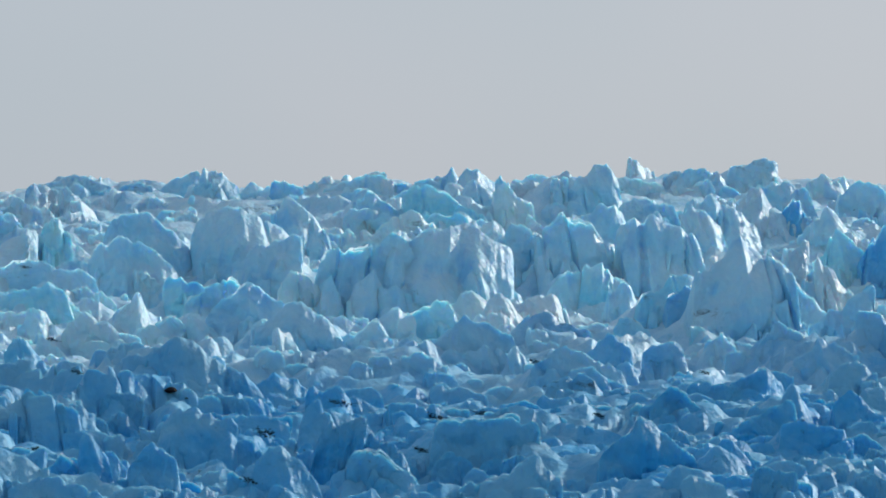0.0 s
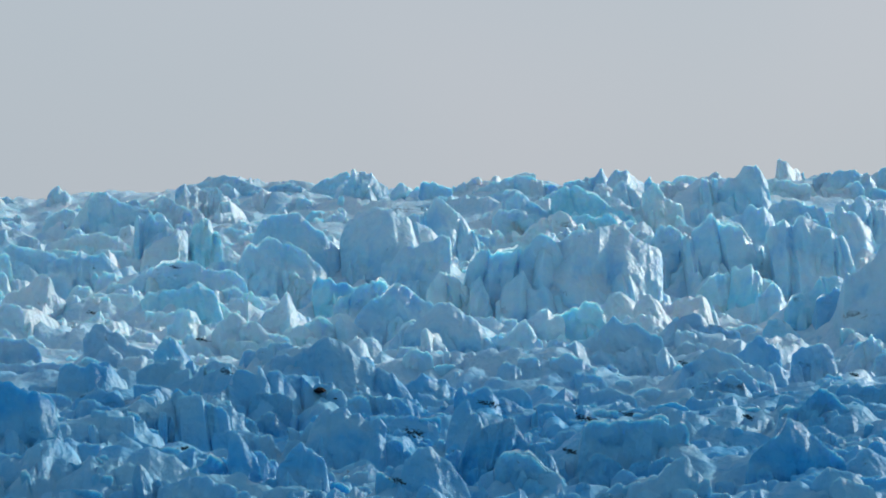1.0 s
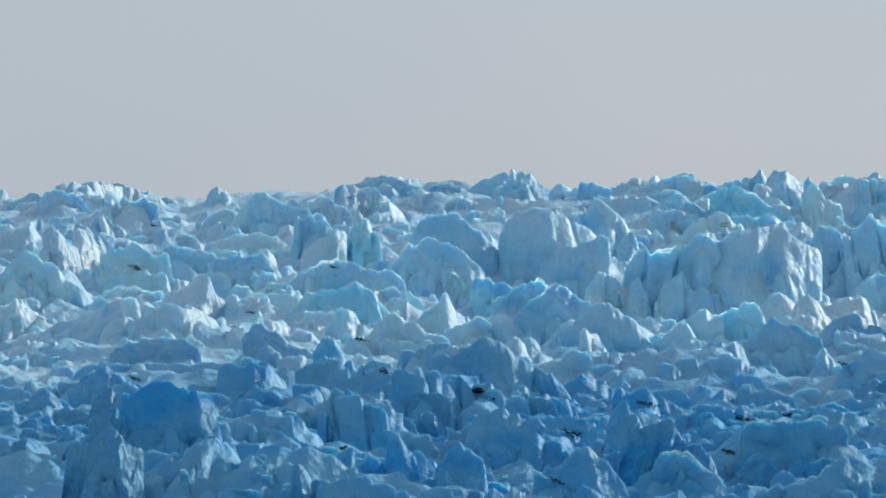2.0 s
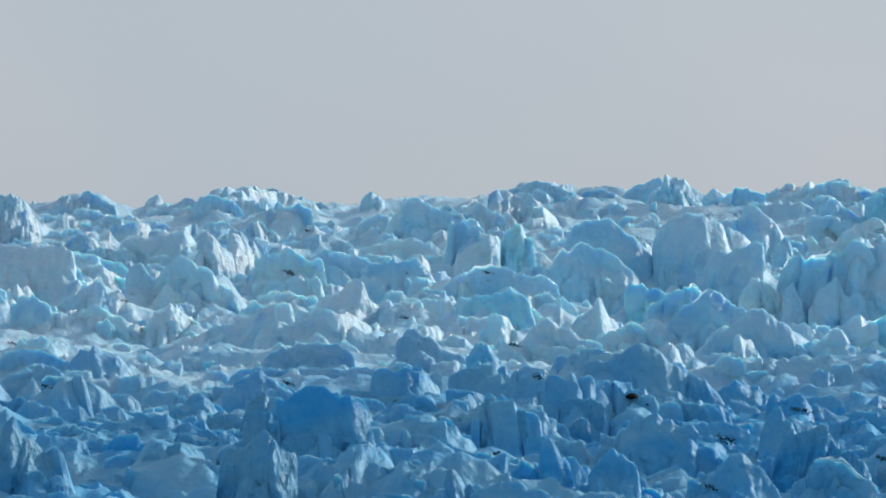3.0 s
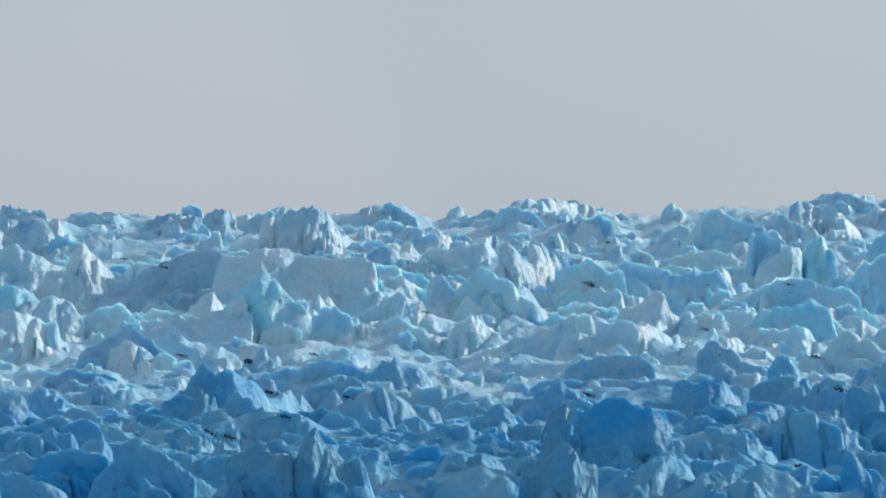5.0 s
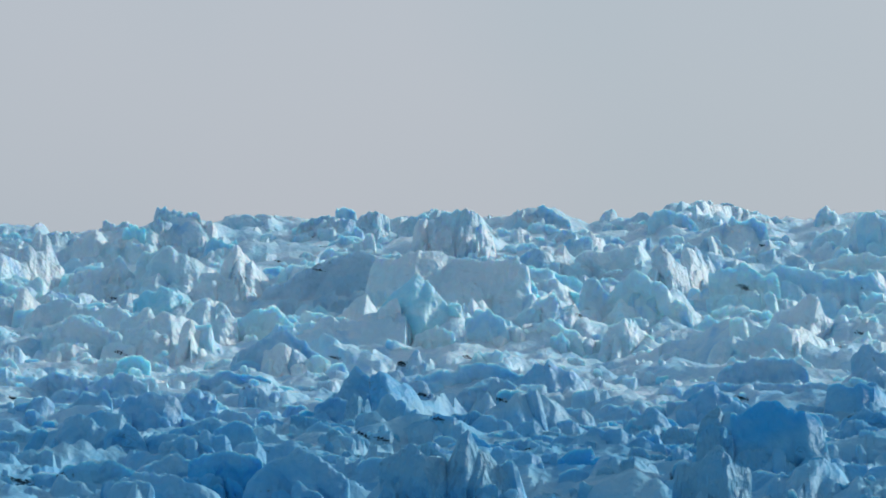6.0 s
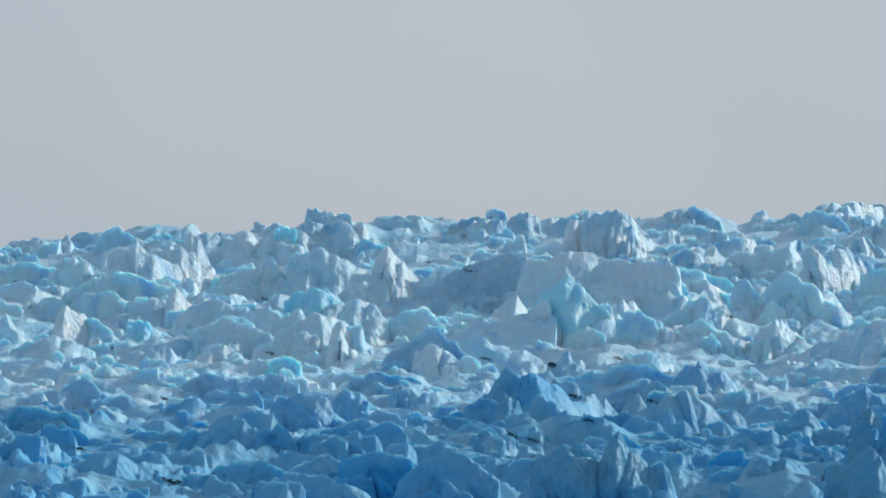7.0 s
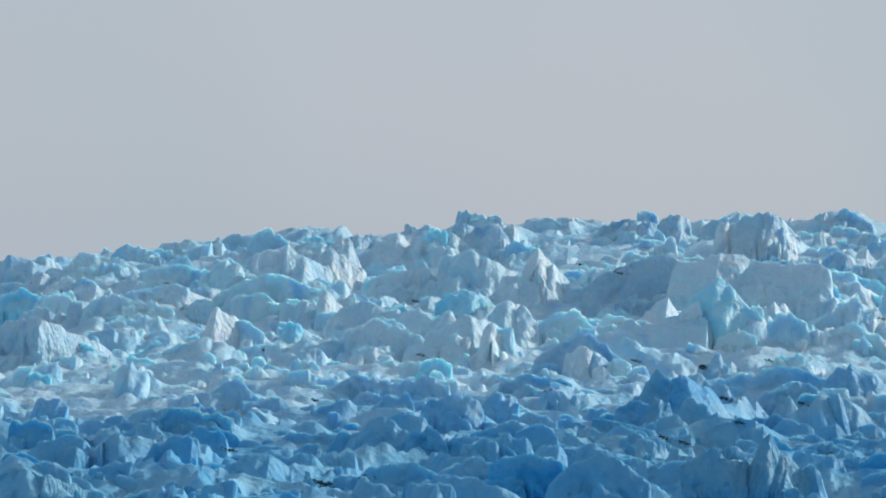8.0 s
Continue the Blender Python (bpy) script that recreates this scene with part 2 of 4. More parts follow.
def ice_rubble(grid, kind, count, low, high, size_low, size_high, seed):
    """Broken blocks, too many to count, that cover the glacier from the share low of its rise to the share high."""
    chance = np.random.default_rng(seed)
    bearings, aways, heights = grid
    u = chance.uniform(-0.268, 0.268, count)
    y = np.interp(chance.uniform(low, high, count), SLOPE_RISE, SLOPE_AWAY)
    i, j = np.searchsorted(aways, y), np.searchsorted(bearings, u)
    w = (size_low + (size_high - size_low) * chance.random(count) ** 2.2) * y / 600
    h = w * chance.uniform(0.18, 0.55 if size_low < 3 else 0.38, count) * np.where(y < 600, 0.85, 1.1)
    lowest = np.min([heights[np.maximum(i + di, 0), np.clip(j + dj, 0, len(bearings) - 1)] for di in (-2, -1, 0) for dj in (-4, -2, 0, 2, 4)], axis=0)
    _, crest, runnel, dome, steep, sunny = KIND[kind]
    co, quads = ice_blocks(chance, w, h, w * chance.uniform(0.5, 1.0, count), chance.uniform(0.12, 0.88, count), chance.uniform(0.2, 0.95, count),
                           chance.uniform(0.1, 0.9, count), lowest - heights[i, j] - 0.6 * h - 0.8, *((13, 13) if size_low < 3 else (26, 16)), 1.7 * crest, runnel, dome, 1.4 * steep, 0.7 * sunny, (3, 8), seed)
    co += np.stack([u * y, y, heights[i, j] - 0.12 * h], -1)[:, None, :]
    faces = (quads[None] + (np.arange(count) * co.shape[1])[:, None, None]).reshape(-1, 4).astype(np.int32)
    ob = new("ice_rubble", mesh_of("ice_rubble", co.reshape(-1, 3), faces, ICE[kind], 26))
    return tagged(ob, f"{KIND[kind][0]} broken ice blocks heaped between the seracs", "ice rubble", "ice rubble on the glacier", "stuff")


def far_ground():
    """The land all round: flat before the ice and under the camera, the icefield behind the crest."""
    bm = bmesh.new()
    bmesh.ops.create_grid(bm, x_segments=60, y_segments=60, size=4800)
    for v in bm.verts:
        v.co.z = -14.0 + 4.0 * noise.noise(v.co * 0.004)
    mesh = bpy.data.meshes.new("ground")
    bm.to_mesh(mesh)
    bm.free()
    mesh.materials.append(surface_material)
    return tagged(new("ground", mesh), "flat grey-blue icefield round the glacier, far to the horizon", "ground", kind="structure")


far_ground()


# ---- seracs ----
BALL, FEET = {}, []


def ball(level):
    if level not in BALL:
        bm = bmesh.new()
        bmesh.ops.create_icosphere(bm, subdivisions=level, radius=1.0)
        BALL[level] = (np.array([v.co[:] for v in bm.verts]), np.array([[v.index for v in f.verts] for f in bm.faces], dtype=np.int32))
        bm.free()
    return BALL[level]


KIND = {  # look, sharpness of the crest, depth of the runnels on the sunny flank, how domed, slope in front, share with a flank towards the sun
    "ice": ("grey-blue", 0.9, 0.22, 0.13, 0.30, 0.0), "pale": ("pale translucent", 0.9, 0.10, 0.12, 0.30, 0.06), "cyan": ("turquoise", 0.8, 0.08, 0.14, 0.28, 0.03),
    "blue": ("deep blue", 0.7, 0.25, 0.05, 0.14, 0.00), "white": ("white sunlit", 1.1, 0.75, 0.10, 0.42, 0.95), "flute": ("fluted grey-white", 1.0, 0.9, 0.08, 0.26, 0.80),
    "slate": ("shade-toned silty blue", 0.9, 0.35, 0.22, 0.34, 0.06), "bright": ("sun-toned blue-white", 0.8, 0.55, 0.18, 0.38, 0.55),
    "cliff": ("fluted shade-toned silty blue", 1.0, 1.1, 0.06, 0.16, 0.25), "dirty": ("silt-stained grey", 0.7, 0.3, 0.15, 0.30, 0.20), "hill": ("hazy blue-grey", 0.6, 0.25, 0.30, 0.40, 0.20),
}


def creases(x, z, salt):
    """Noise of flat pieces that meet in straight creases, -1 to 1."""
    ix, iz = cell(x), cell(z)
    fx, fz = x - ix, z - iz
    a, b = hashed(ix, iz, 0, salt), hashed(ix + 1, iz, 0, salt)
    c, d = hashed(ix, iz + 1, 0, salt), hashed(ix + 1, iz + 1, 0, salt)
    low = a + fx * (b - a) + fz * (c - a)
    high = d + (1 - fx) * (c - d) + (1 - fz) * (b - d)
    return 2 * np.where(fx + fz < 1, low, high) - 1


def scoops(x, z, salt):
    """Melt hollows one unit across that meet in sharp ridges, 0 on a hollow's ground to about 0.6."""
    ix, iz = cell(x), cell(z)
    near = np.full(np.broadcast(x, z).shape, 9.0)
    for dx in (-1, 0, 1):
        for dz in (-1, 0, 1):
            px = x - ix - dx - hashed(ix + dx, iz + dz, 1, salt)
            pz = z - iz - dz - hashed(ix + dx, iz + dz, 2, salt)
            near = np.minimum(near, px * px + pz * pz)
    return np.minimum(near, 0.8)


def ice_blocks(chance, w, h, d, peak, left, right, foot, cols, rows, crest, runnel, dome, steep, sunny, square, salt):
    """Blocks of broken ice round their own feet: a steep shaded front, a thin crest that runs from the left shoulder over the peak
    and comes forward down the right one, and a sunny back. The sizes are arrays, one value a block; gives points and quads."""
    w, h, d, peak, left, right, foot, crest, runnel, dome, steep, sunny = (
        np.broadcast_to(np.asarray(v, dtype=np.float64).reshape(-1, 1), (np.size(w), 1)) for v in (w, h, d, peak, left, right, foot, crest, runnel, dome, steep, sunny))
    count = len(w)

    def draw(low, high):
        return chance.uniform(low, high, (count, 1))

    s = np.linspace(0, 1, cols)[None, :]
    seat = draw(0, 900)
    x = (s - 0.5) * w
    rise = np.where(s < peak, left + (1 - left) * np.clip(s / peak, 0, 1) ** draw(0.7, 1.5), right + (1 - right) * np.clip((1 - s) / (1 - peak), 0, 1) ** draw(0.7, 1.5))
    power = draw(*square)
    end = (1 - np.abs(2 * s - 1) ** power) ** (1 / power)
    still = np.zeros_like(x)
    jag = crest * (0.09 * h * creases(x / (0.30 * w) + seat, still, salt) + np.minimum(0.11 * h, 0.9) * creases(x / (0.12 * w) + seat, still + 7, salt + 1)
                   + np.minimum(0.10 * h, 0.42) * creases(x / 0.95 + seat, still + 11, salt + 2) + np.minimum(0.05 * h, 0.2) * creases(x / 0.4 + seat, still + 17, salt + 2))
    split = creases(x / (0.26 * w) + seat, still + 5, salt + 10)
    tall_face = (h > 7.5) & (chance.random((count, 1)) < 0.7)
    gap = np.where(tall_face, np.maximum(0, 1 - np.abs(split) / 0.16), 0)
    jag = jag - 0.07 * h * gap
    top = h * rise + jag * np.minimum(1, 6 * np.abs(s - peak) + 0.35)
    top *= h / top.max(axis=1, keepdims=True)
    top = top * end + foot * (1 - end)
    # the crest comes forward to the right; where it then turns back a fluted flank faces the sun
    edge = np.minimum(peak + draw(0.0, 0.6) * (1 - peak) * np.where(runnel > 0.5, 0.6, 1.0), 0.93)
    ridge = -draw(0.1, 0.6) * np.clip(s - peak, 0, edge - peak) * d + np.where(draw(0, 1) < sunny, draw(0.7, 1.7), draw(-0.5, 0.3)) * np.maximum(s - edge, 0) * w - draw(-0.4, 0.4) * np.maximum(peak - s, 0) * d
    ridge = ridge + 0.10 * d * creases(x / (0.35 * w) + seat, still + 3, salt + 3)
    ridge = ridge - ridge[:, : cols * 2 // 3].mean(axis=1, keepdims=True)
    # round each section: up the front, over the crest, down the back
    half = rows // 2
    q = np.concatenate([np.linspace(1, 0, half + 1) ** 1.5, np.linspace(0, 1, max(4, rows // 5))[1:] ** 1.5])[None, None, :]
    back = (np.arange(q.size) > half)[None, None, :]
    w, h, d, seat, runnel, dome, steep, edge = (v[:, :, None] for v in (w, h, d, seat, runnel, dome, steep, edge))
    tall = (top - foot)[:, :, None]
    z = top[:, :, None] - q * tall
    small = np.minimum(w, h)
    dome = dome * draw(0.3, 1.7)[:, :, None]
    front = steep * draw(0.6, 1.5)[:, :, None] * tall * q + dome * small * np.sqrt(q) * 0.8
    rear = draw(0.35, 0.8)[:, :, None] * tall * q + (0.12 + dome) * small * np.sqrt(q) * 0.6
    bulge = draw(-0.1, 0.25)[:, :, None] * small * np.sin(np.pi * np.minimum(1.2 * q, 1)) * np.sin(np.pi * s[:, :, None])
    y = ridge[:, :, None] + end[:, :, None] * np.where(back, rear, -front - bulge)
    x = x[:, :, None] * (1 + 0.12 * q) + draw(-0.25, 0.15)[:, :, None] * (z - h)
    lean = draw(-0.5, 0.5)[:, :, None]
    relief = -0.16 * small * creases((x + lean * z) / (0.42 * small) + seat, (z - 0.4 * x) / (0.8 * small) + seat, salt + 4)
    relief = relief + 0.2 * small * (scoops((x + lean * z) / (0.40 * small) + seat, z / (0.5 * small), salt + 5) - 0.25)
    relief = relief + np.minimum(0.08 * small, 0.3) * (scoops((x + lean * z) / np.minimum(0.2 * small, 1.1) + seat, z / np.minimum(0.26 * small, 1.5), salt + 6) - 0.25)
    relief = relief + np.minimum(0.05 * small, 0.13) * creases((x - lean * z) / 0.6 + seat, z / 0.8 + 0.3 * x, salt + 9)
    # tall faces are split by narrow upright cracks and stand in steps between them
    split = creases((x + 0.6 * lean * (h - z)) / (0.26 * w) + seat, 5 + 0 * z, salt + 10)
    relief = relief + np.where(tall_face[:, :, None], 0.11 * small * np.maximum(0, 1 - np.abs(split) / 0.16) + 0.04 * small * np.clip(5 * split, -1, 1), 0)
    flank = 0.2 + 0.8 * np.clip((s[:, :, None] - edge) * 8 + 0.5, 0, 1)
    run = np.abs(creases((x - 0.25 * z) / 0.85 + seat, z / 7.0, salt + 7)) + 0.5 * np.abs(creases((x - 0.25 * z) / 0.4 + seat, z / 4.0, salt + 8))
    relief = relief + np.minimum(runnel * flank * 0.8, 0.18 * small) * run
    hold = np.where(back, np.maximum(1 - 1.5 * q, 0), 0.35 + 0.65 * np.minimum(3 * q, 1))
    y = y + end[:, :, None] * relief * hold
    z = z + np.where(back, 0, 0.25 * relief * np.minimum(2 * q, 1))
    co = np.stack([x + 0 * y, y, z + 0 * y], -1).reshape(count, -1, 3)
    index = np.arange(cols * q.size).reshape(cols, q.size)
    turn = np.roll(index, -1, axis=1)
    quads = np.stack([index[:-1], index[1:], turn[1:], turn[:-1]], -1).reshape(-1, 4)
    return co, quads.astype(np.int32)


def mesh_of(name, co, faces, material, crease=38):
    sides = faces.shape[1]
    mesh = bpy.data.meshes.new(name)
    mesh.vertices.add(len(co))
    mesh.vertices.foreach_set("co", co.astype(np.float32).ravel())
    mesh.loops.add(faces.size)
    mesh.loops.foreach_set("vertex_index", faces.ravel())
    mesh.polygons.add(len(faces))
    mesh.polygons.foreach_set("loop_start", np.arange(0, faces.size, sides, dtype=np.int32))
    mesh.polygons.foreach_set("use_smooth", np.ones(len(faces), dtype=bool))
    mesh.update(calc_edges=True)
    mesh.set_sharp_from_angle(angle=radians(crease))
    mesh.materials.append(material)
    return mesh


def serac(kind, x, y, z, w, h, d, peak, left, right, seed, slabs=0):
    """A tower of glacier ice, w wide, h high over its foot at z and d deep, its peak at that share of its width and its shoulders
    at those shares of its height: the block itself, and lower flakes broken off before it."""
    chance = np.random.default_rng(seed)
    look_of, crest, runnel, dome, steep, sunny = KIND[kind]
    form = "tall" if h > 1.2 * w else "broad" if w > 2.0 * h else "blocky"
    peaked = "pointed on top" if left < 0.55 and right < 0.55 else "flat on top" if left > 0.75 and right > 0.65 else "sloping on top"
    where = "on the crest" if y > 860 else "in the broken front" if y < 560 else "on the slope"
    ob = new("serac")
    ob.location = (x, y + 0.3 * d, z)
    ob.empty_display_size = 1.0
    tagged(ob, f"{form} {look_of} serac {peaked}, {where}", "serac", "seracs of the glacier")
    FEET.append((x, y, w, h, d))
    foot = -0.3 * h - 2.0
    wide = (1.25 if h > 0.75 * w and y > 600 else 1.1) * w
    cols, rows = (int(np.clip(size * 2600 / y, low, high)) for size, low, high in ((w, 20, 96), (1.6 * (h - foot), 20, 60)))
    co, faces = ice_blocks(chance, [wide], h, d, np.clip(peak, 0.08, 0.92), left, right, foot, cols, rows, crest, runnel, dome, steep, sunny, (6, 16), seed * 11)
    part = new("block", mesh_of("block", co[0], faces, ICE[kind]))
    part.parent = ob
    many = int(np.clip(round(w * h / 22), 2, 5)) - (1 if slabs == 1 else 0)
    across = (np.arange(many) + chance.uniform(0.1, 0.9, many)) / many - 0.5
    share = chance.uniform(0.22, 0.62, many) * np.interp(across + 0.5, (0, np.clip(peak, 0.05, 0.95), 1), (left, 1, right))
    broad = w * chance.uniform(0.22, 0.55, many)
    high = np.maximum(share * h, 0.8)
    co, faces = ice_blocks(chance, broad, high, 0.6 * broad, chance.uniform(0.2, 0.8, many), chance.uniform(0.3, 0.9, many), chance.uniform(0.2, 0.8, many), foot,
                           max(14, cols * 2 // 5), max(14, rows * 3 // 5), crest, runnel, dome, steep, sunny, (3, 9), seed * 11 + 5)
    for k in range(many):
        out = -(0.12 * d + (steep * (h - high[k]) + 0.25 * broad[k]))
        part = new("flake", mesh_of("flake", co[k] + np.array([across[k] * w, out, 0.0]), faces, ICE[kind]))
        part.parent = ob
    return ob


serac("hill", 54.5, 940.0, 56.0, 18.2, 4.5, 21.8, 0.5, 0.35, 0.3, 1)
serac("hill", 70.2, 939.9, 55.6, 10.7, 3.3, 12.9, 0.4, 0.5, 0.4, 2)
serac("ice", 78.4, 937.1, 55.6, 7.4, 5.9, 5.9, 0.85, 0.2, 0.85, 3)
serac("ice", 83.6, 916.0, 53.5, 8.6, 8.0, 6.9, 0.5, 0.6, 0.55, 4, 1)
serac("ice", 93.6, 922.3, 54.7, 6.5, 4.1, 5.2, 0.4, 0.6, 0.4, 5)
serac("ice", 106.7, 927.5, 55.9, 4.0, 3.5, 3.2, 0.5, 0.6, 0.5, 6)
serac("ice", 117.5, 918.6, 55.4, 17.8, 5.5, 14.2, 0.5, 0.45, 0.5, 7)
serac("ice", 131.9, 920.5, 55.7, 7.2, 4.6, 5.7, 0.5, 0.7, 0.6, 8)
serac("ice", 137.1, 921.2, 55.8, 5.4, 7.0, 4.3, 0.45, 0.45, 0.45, 9, 1)
serac("ice", 142.2, 916.6, 55.3, 7.6, 7.2, 6.0, 0.5, 0.85, 0.7, 10)
serac("ice", 148.6, 922.6, 56.0, 3.3, 5.3, 2.6, 0.3, 0.8, 0.5, 11)
serac("pale", 156.1, 931.3, 57.1, 9.1, 4.9, 6.4, 0.6, 0.7, 0.9, 12)
serac("ice", 158.5, 882.5, 51.6, 13.7, 11.4, 10.9, 0.85, 0.35, 0.8, 13, 2)
serac("pale", 178.3, 921.4, 57.0, 12.3, 4.4, 8.6, 0.4, 0.85, 0.7, 14)
serac("ice", 193.9, 923.9, 58.1, 11.9, 5.8, 9.5, 0.3, 0.6, 0.7, 15)
serac("ice", 209.5, 939.0, 59.8, 10.6, 7.1, 8.5, 0.85, 0.65, 0.95, 16, 1)
serac("ice", 194.8, 852.5, 49.2, 10.4, 9.6, 8.3, 0.7, 0.8, 0.8, 17)
serac("pale", 220.1, 921.2, 57.3, 7.4, 5.6, 5.2, 0.6, 0.5, 0.5, 18)
serac("pale", 226.2, 923.3, 57.4, 4.2, 5.1, 2.9, 0.4, 0.6, 0.6, 19)
serac("ice", 215.0, 857.2, 49.4, 9.1, 10.1, 7.3, 0.55, 0.7, 0.6, 20)
serac("flute", 44.8, 885.6, 49.0, 6.4, 7.5, 4.5, 0.3, 0.8, 0.5, 21)
serac("flute", 37.6, 866.4, 46.8, 5.3, 6.8, 3.7, 0.4, 0.9, 0.5, 22)
serac("flute", 50.6, 883.0, 48.8, 5.3, 7.1, 3.7, 0.3, 0.8, 0.4, 23)
serac("cyan", 41.7, 793.6, 39.6, 6.0, 7.7, 4.2, 0.6, 0.45, 0.5, 24)
serac("ice", 34.3, 791.5, 39.2, 8.8, 8.7, 7.1, 0.3, 0.8, 0.3, 25)
serac("ice", 51.5, 733.3, 32.8, 13.7, 10.3, 10.9, 0.45, 0.55, 0.45, 26, 1)
serac("ice", 57.0, 752.0, 34.9, 14.1, 12.9, 11.3, 0.5, 0.75, 0.35, 27)
serac("ice", 73.0, 748.9, 35.2, 15.4, 13.8, 12.3, 0.5, 0.85, 0.75, 28)
serac("ice", 84.5, 765.7, 37.5, 8.5, 14.0, 7.0, 0.4, 0.8, 0.6, 29)
serac("ice", 77.3, 738.6, 34.2, 10.0, 9.8, 8.0, 0.85, 0.5, 0.8, 30)
serac("pale", 108.1, 801.1, 42.5, 13.6, 7.8, 9.5, 0.72, 0.3, 0.6, 31)
serac("cyan", 120.4, 824.7, 44.9, 10.2, 5.5, 7.1, 0.8, 0.7, 0.8, 32)
serac("ice", 88.8, 685.9, 29.5, 13.6, 14.1, 10.9, 0.7, 0.8, 0.85, 33, 3)
serac("ice", 103.3, 687.9, 29.7, 17.9, 15.8, 14.3, 0.6, 0.85, 0.75, 34, 3)
serac("ice", 112.4, 855.9, 48.1, 10.7, 7.2, 8.6, 0.3, 0.7, 0.35, 35)
serac("cyan", 124.8, 855.0, 48.1, 15.7, 8.9, 11.0, 0.35, 0.75, 0.3, 36)
serac("ice", 136.6, 879.8, 50.9, 7.5, 7.9, 6.0, 0.35, 0.7, 0.3, 37)
serac("pale", 140.4, 859.6, 48.7, 7.1, 9.3, 5.0, 0.3, 0.8, 0.5, 38)
serac("ice", 120.3, 730.9, 34.0, 8.5, 12.4, 6.8, 0.4, 0.7, 0.6, 39)
serac("ice", 128.0, 724.7, 33.4, 10.5, 15.1, 8.4, 0.45, 0.75, 0.75, 40, 1)
serac("ice", 137.0, 734.8, 34.8, 7.7, 15.6, 7.8, 0.4, 0.85, 0.7, 41, 1)
serac("ice", 143.3, 723.5, 33.9, 11.7, 14.4, 9.3, 0.5, 0.8, 0.8, 42, 1)
serac("ice", 165.7, 846.3, 48.3, 11.3, 6.4, 9.0, 0.55, 0.6, 0.7, 43)
serac("ice", 161.8, 776.1, 40.7, 6.4, 10.8, 5.4, 0.4, 0.8, 0.6, 44, 1)
serac("ice", 171.1, 797.4, 43.4, 11.4, 10.7, 9.1, 0.35, 0.75, 0.45, 45, 1)
serac("flute", 185.5, 822.9, 46.0, 9.0, 10.6, 6.3, 0.4, 0.8, 0.25, 46)
serac("ice", 194.2, 802.0, 43.6, 7.3, 8.8, 5.9, 0.4, 0.7, 0.4, 47)
serac("cyan", 180.9, 737.8, 35.5, 9.0, 11.2, 6.3, 0.4, 0.5, 0.25, 48)
serac("ice", 140.2, 636.3, 26.8, 13.0, 16.4, 10.4, 0.5, 0.55, 0.6, 49, 2)
serac("ice", 151.7, 651.4, 27.8, 11.0, 11.4, 8.8, 0.35, 0.8, 0.3, 50, 1)
serac("flute", 170.6, 726.7, 34.3, 4.6, 10.0, 5.0, 0.7, 0.7, 0.7, 51)
serac("white", 173.2, 718.6, 33.3, 5.7, 7.9, 4.5, 0.25, 0.5, 0.1, 52, 1)
serac("ice", 157.2, 639.3, 26.9, 8.6, 8.8, 6.8, 0.92, 0.3, 0.85, 53, 1)
serac("blue", 186.6, 730.5, 34.5, 8.5, 12.7, 6.3, 0.5, 0.5, 0.6, 54)
serac("pale", 125.8, 705.0, 31.3, 6.7, 6.7, 4.7, 0.6, 0.6, 0.9, 55)
serac("cyan", 131.2, 703.6, 31.4, 6.3, 7.9, 4.4, 0.4, 0.8, 0.5, 56)
serac("ice", 131.2, 686.4, 30.1, 4.9, 6.0, 3.9, 0.5, 0.6, 0.4, 57)
serac("ice", 146.9, 722.5, 33.9, 9.9, 7.5, 7.9, 0.65, 0.25, 0.4, 58, 1)
serac("cyan", 132.5, 659.6, 28.4, 10.1, 8.8, 7.1, 0.6, 0.4, 0.7, 59)
serac("pale", 75.7, 738.9, 34.1, 3.5, 4.8, 2.4, 0.75, 0.4, 0.9, 60, 1)
serac("cyan", 59.6, 703.6, 30.0, 6.6, 5.9, 4.6, 0.4, 0.8, 0.7, 61)
serac("ice", 62.3, 662.6, 27.2, 12.5, 8.5, 10.0, 0.6, 0.6, 0.7, 62)
serac("pale", 78.3, 687.6, 29.3, 8.8, 7.7, 6.1, 0.35, 0.7, 0.3, 63, 1)
serac("ice", 68.5, 612.2, 24.4, 11.9, 7.3, 9.6, 0.55, 0.4, 0.4, 64)
serac("ice", 65.0, 638.7, 25.8, 11.7, 8.9, 9.4, 0.4, 0.5, 0.6, 65)
serac("pale", 44.9, 690.8, 28.7, 3.6, 4.6, 2.5, 0.45, 0.6, 0.4, 66, 1)
serac("pale", 47.7, 652.6, 26.2, 6.1, 6.8, 4.3, 0.55, 0.4, 0.3, 67, 1)
serac("cyan", 31.6, 677.2, 27.6, 11.7, 6.8, 8.2, 0.8, 0.6, 0.7, 68)
serac("pale", 39.5, 677.7, 27.7, 6.0, 3.6, 4.2, 0.4, 0.7, 0.4, 69)
serac("pale", 31.8, 638.7, 25.2, 6.8, 5.1, 4.8, 0.4, 0.5, 0.4, 70)
serac("pale", 39.3, 616.1, 24.0, 10.7, 5.8, 7.5, 0.35, 0.5, 0.4, 71, 2)
serac("pale", 48.8, 636.8, 25.3, 5.5, 2.7, 3.8, 0.5, 0.4, 0.4, 72)
serac("pale", 51.8, 638.8, 25.5, 5.0, 3.9, 3.5, 0.5, 0.4, 0.4, 73)
serac("pale", 56.1, 637.9, 25.6, 4.1, 3.8, 2.9, 0.3, 0.6, 0.3, 74)
serac("pale", 79.2, 610.8, 24.6, 7.0, 4.5, 4.9, 0.6, 0.3, 0.4, 75)
serac("cyan", 89.9, 636.9, 26.2, 8.2, 6.2, 5.7, 0.75, 0.5, 0.8, 76)
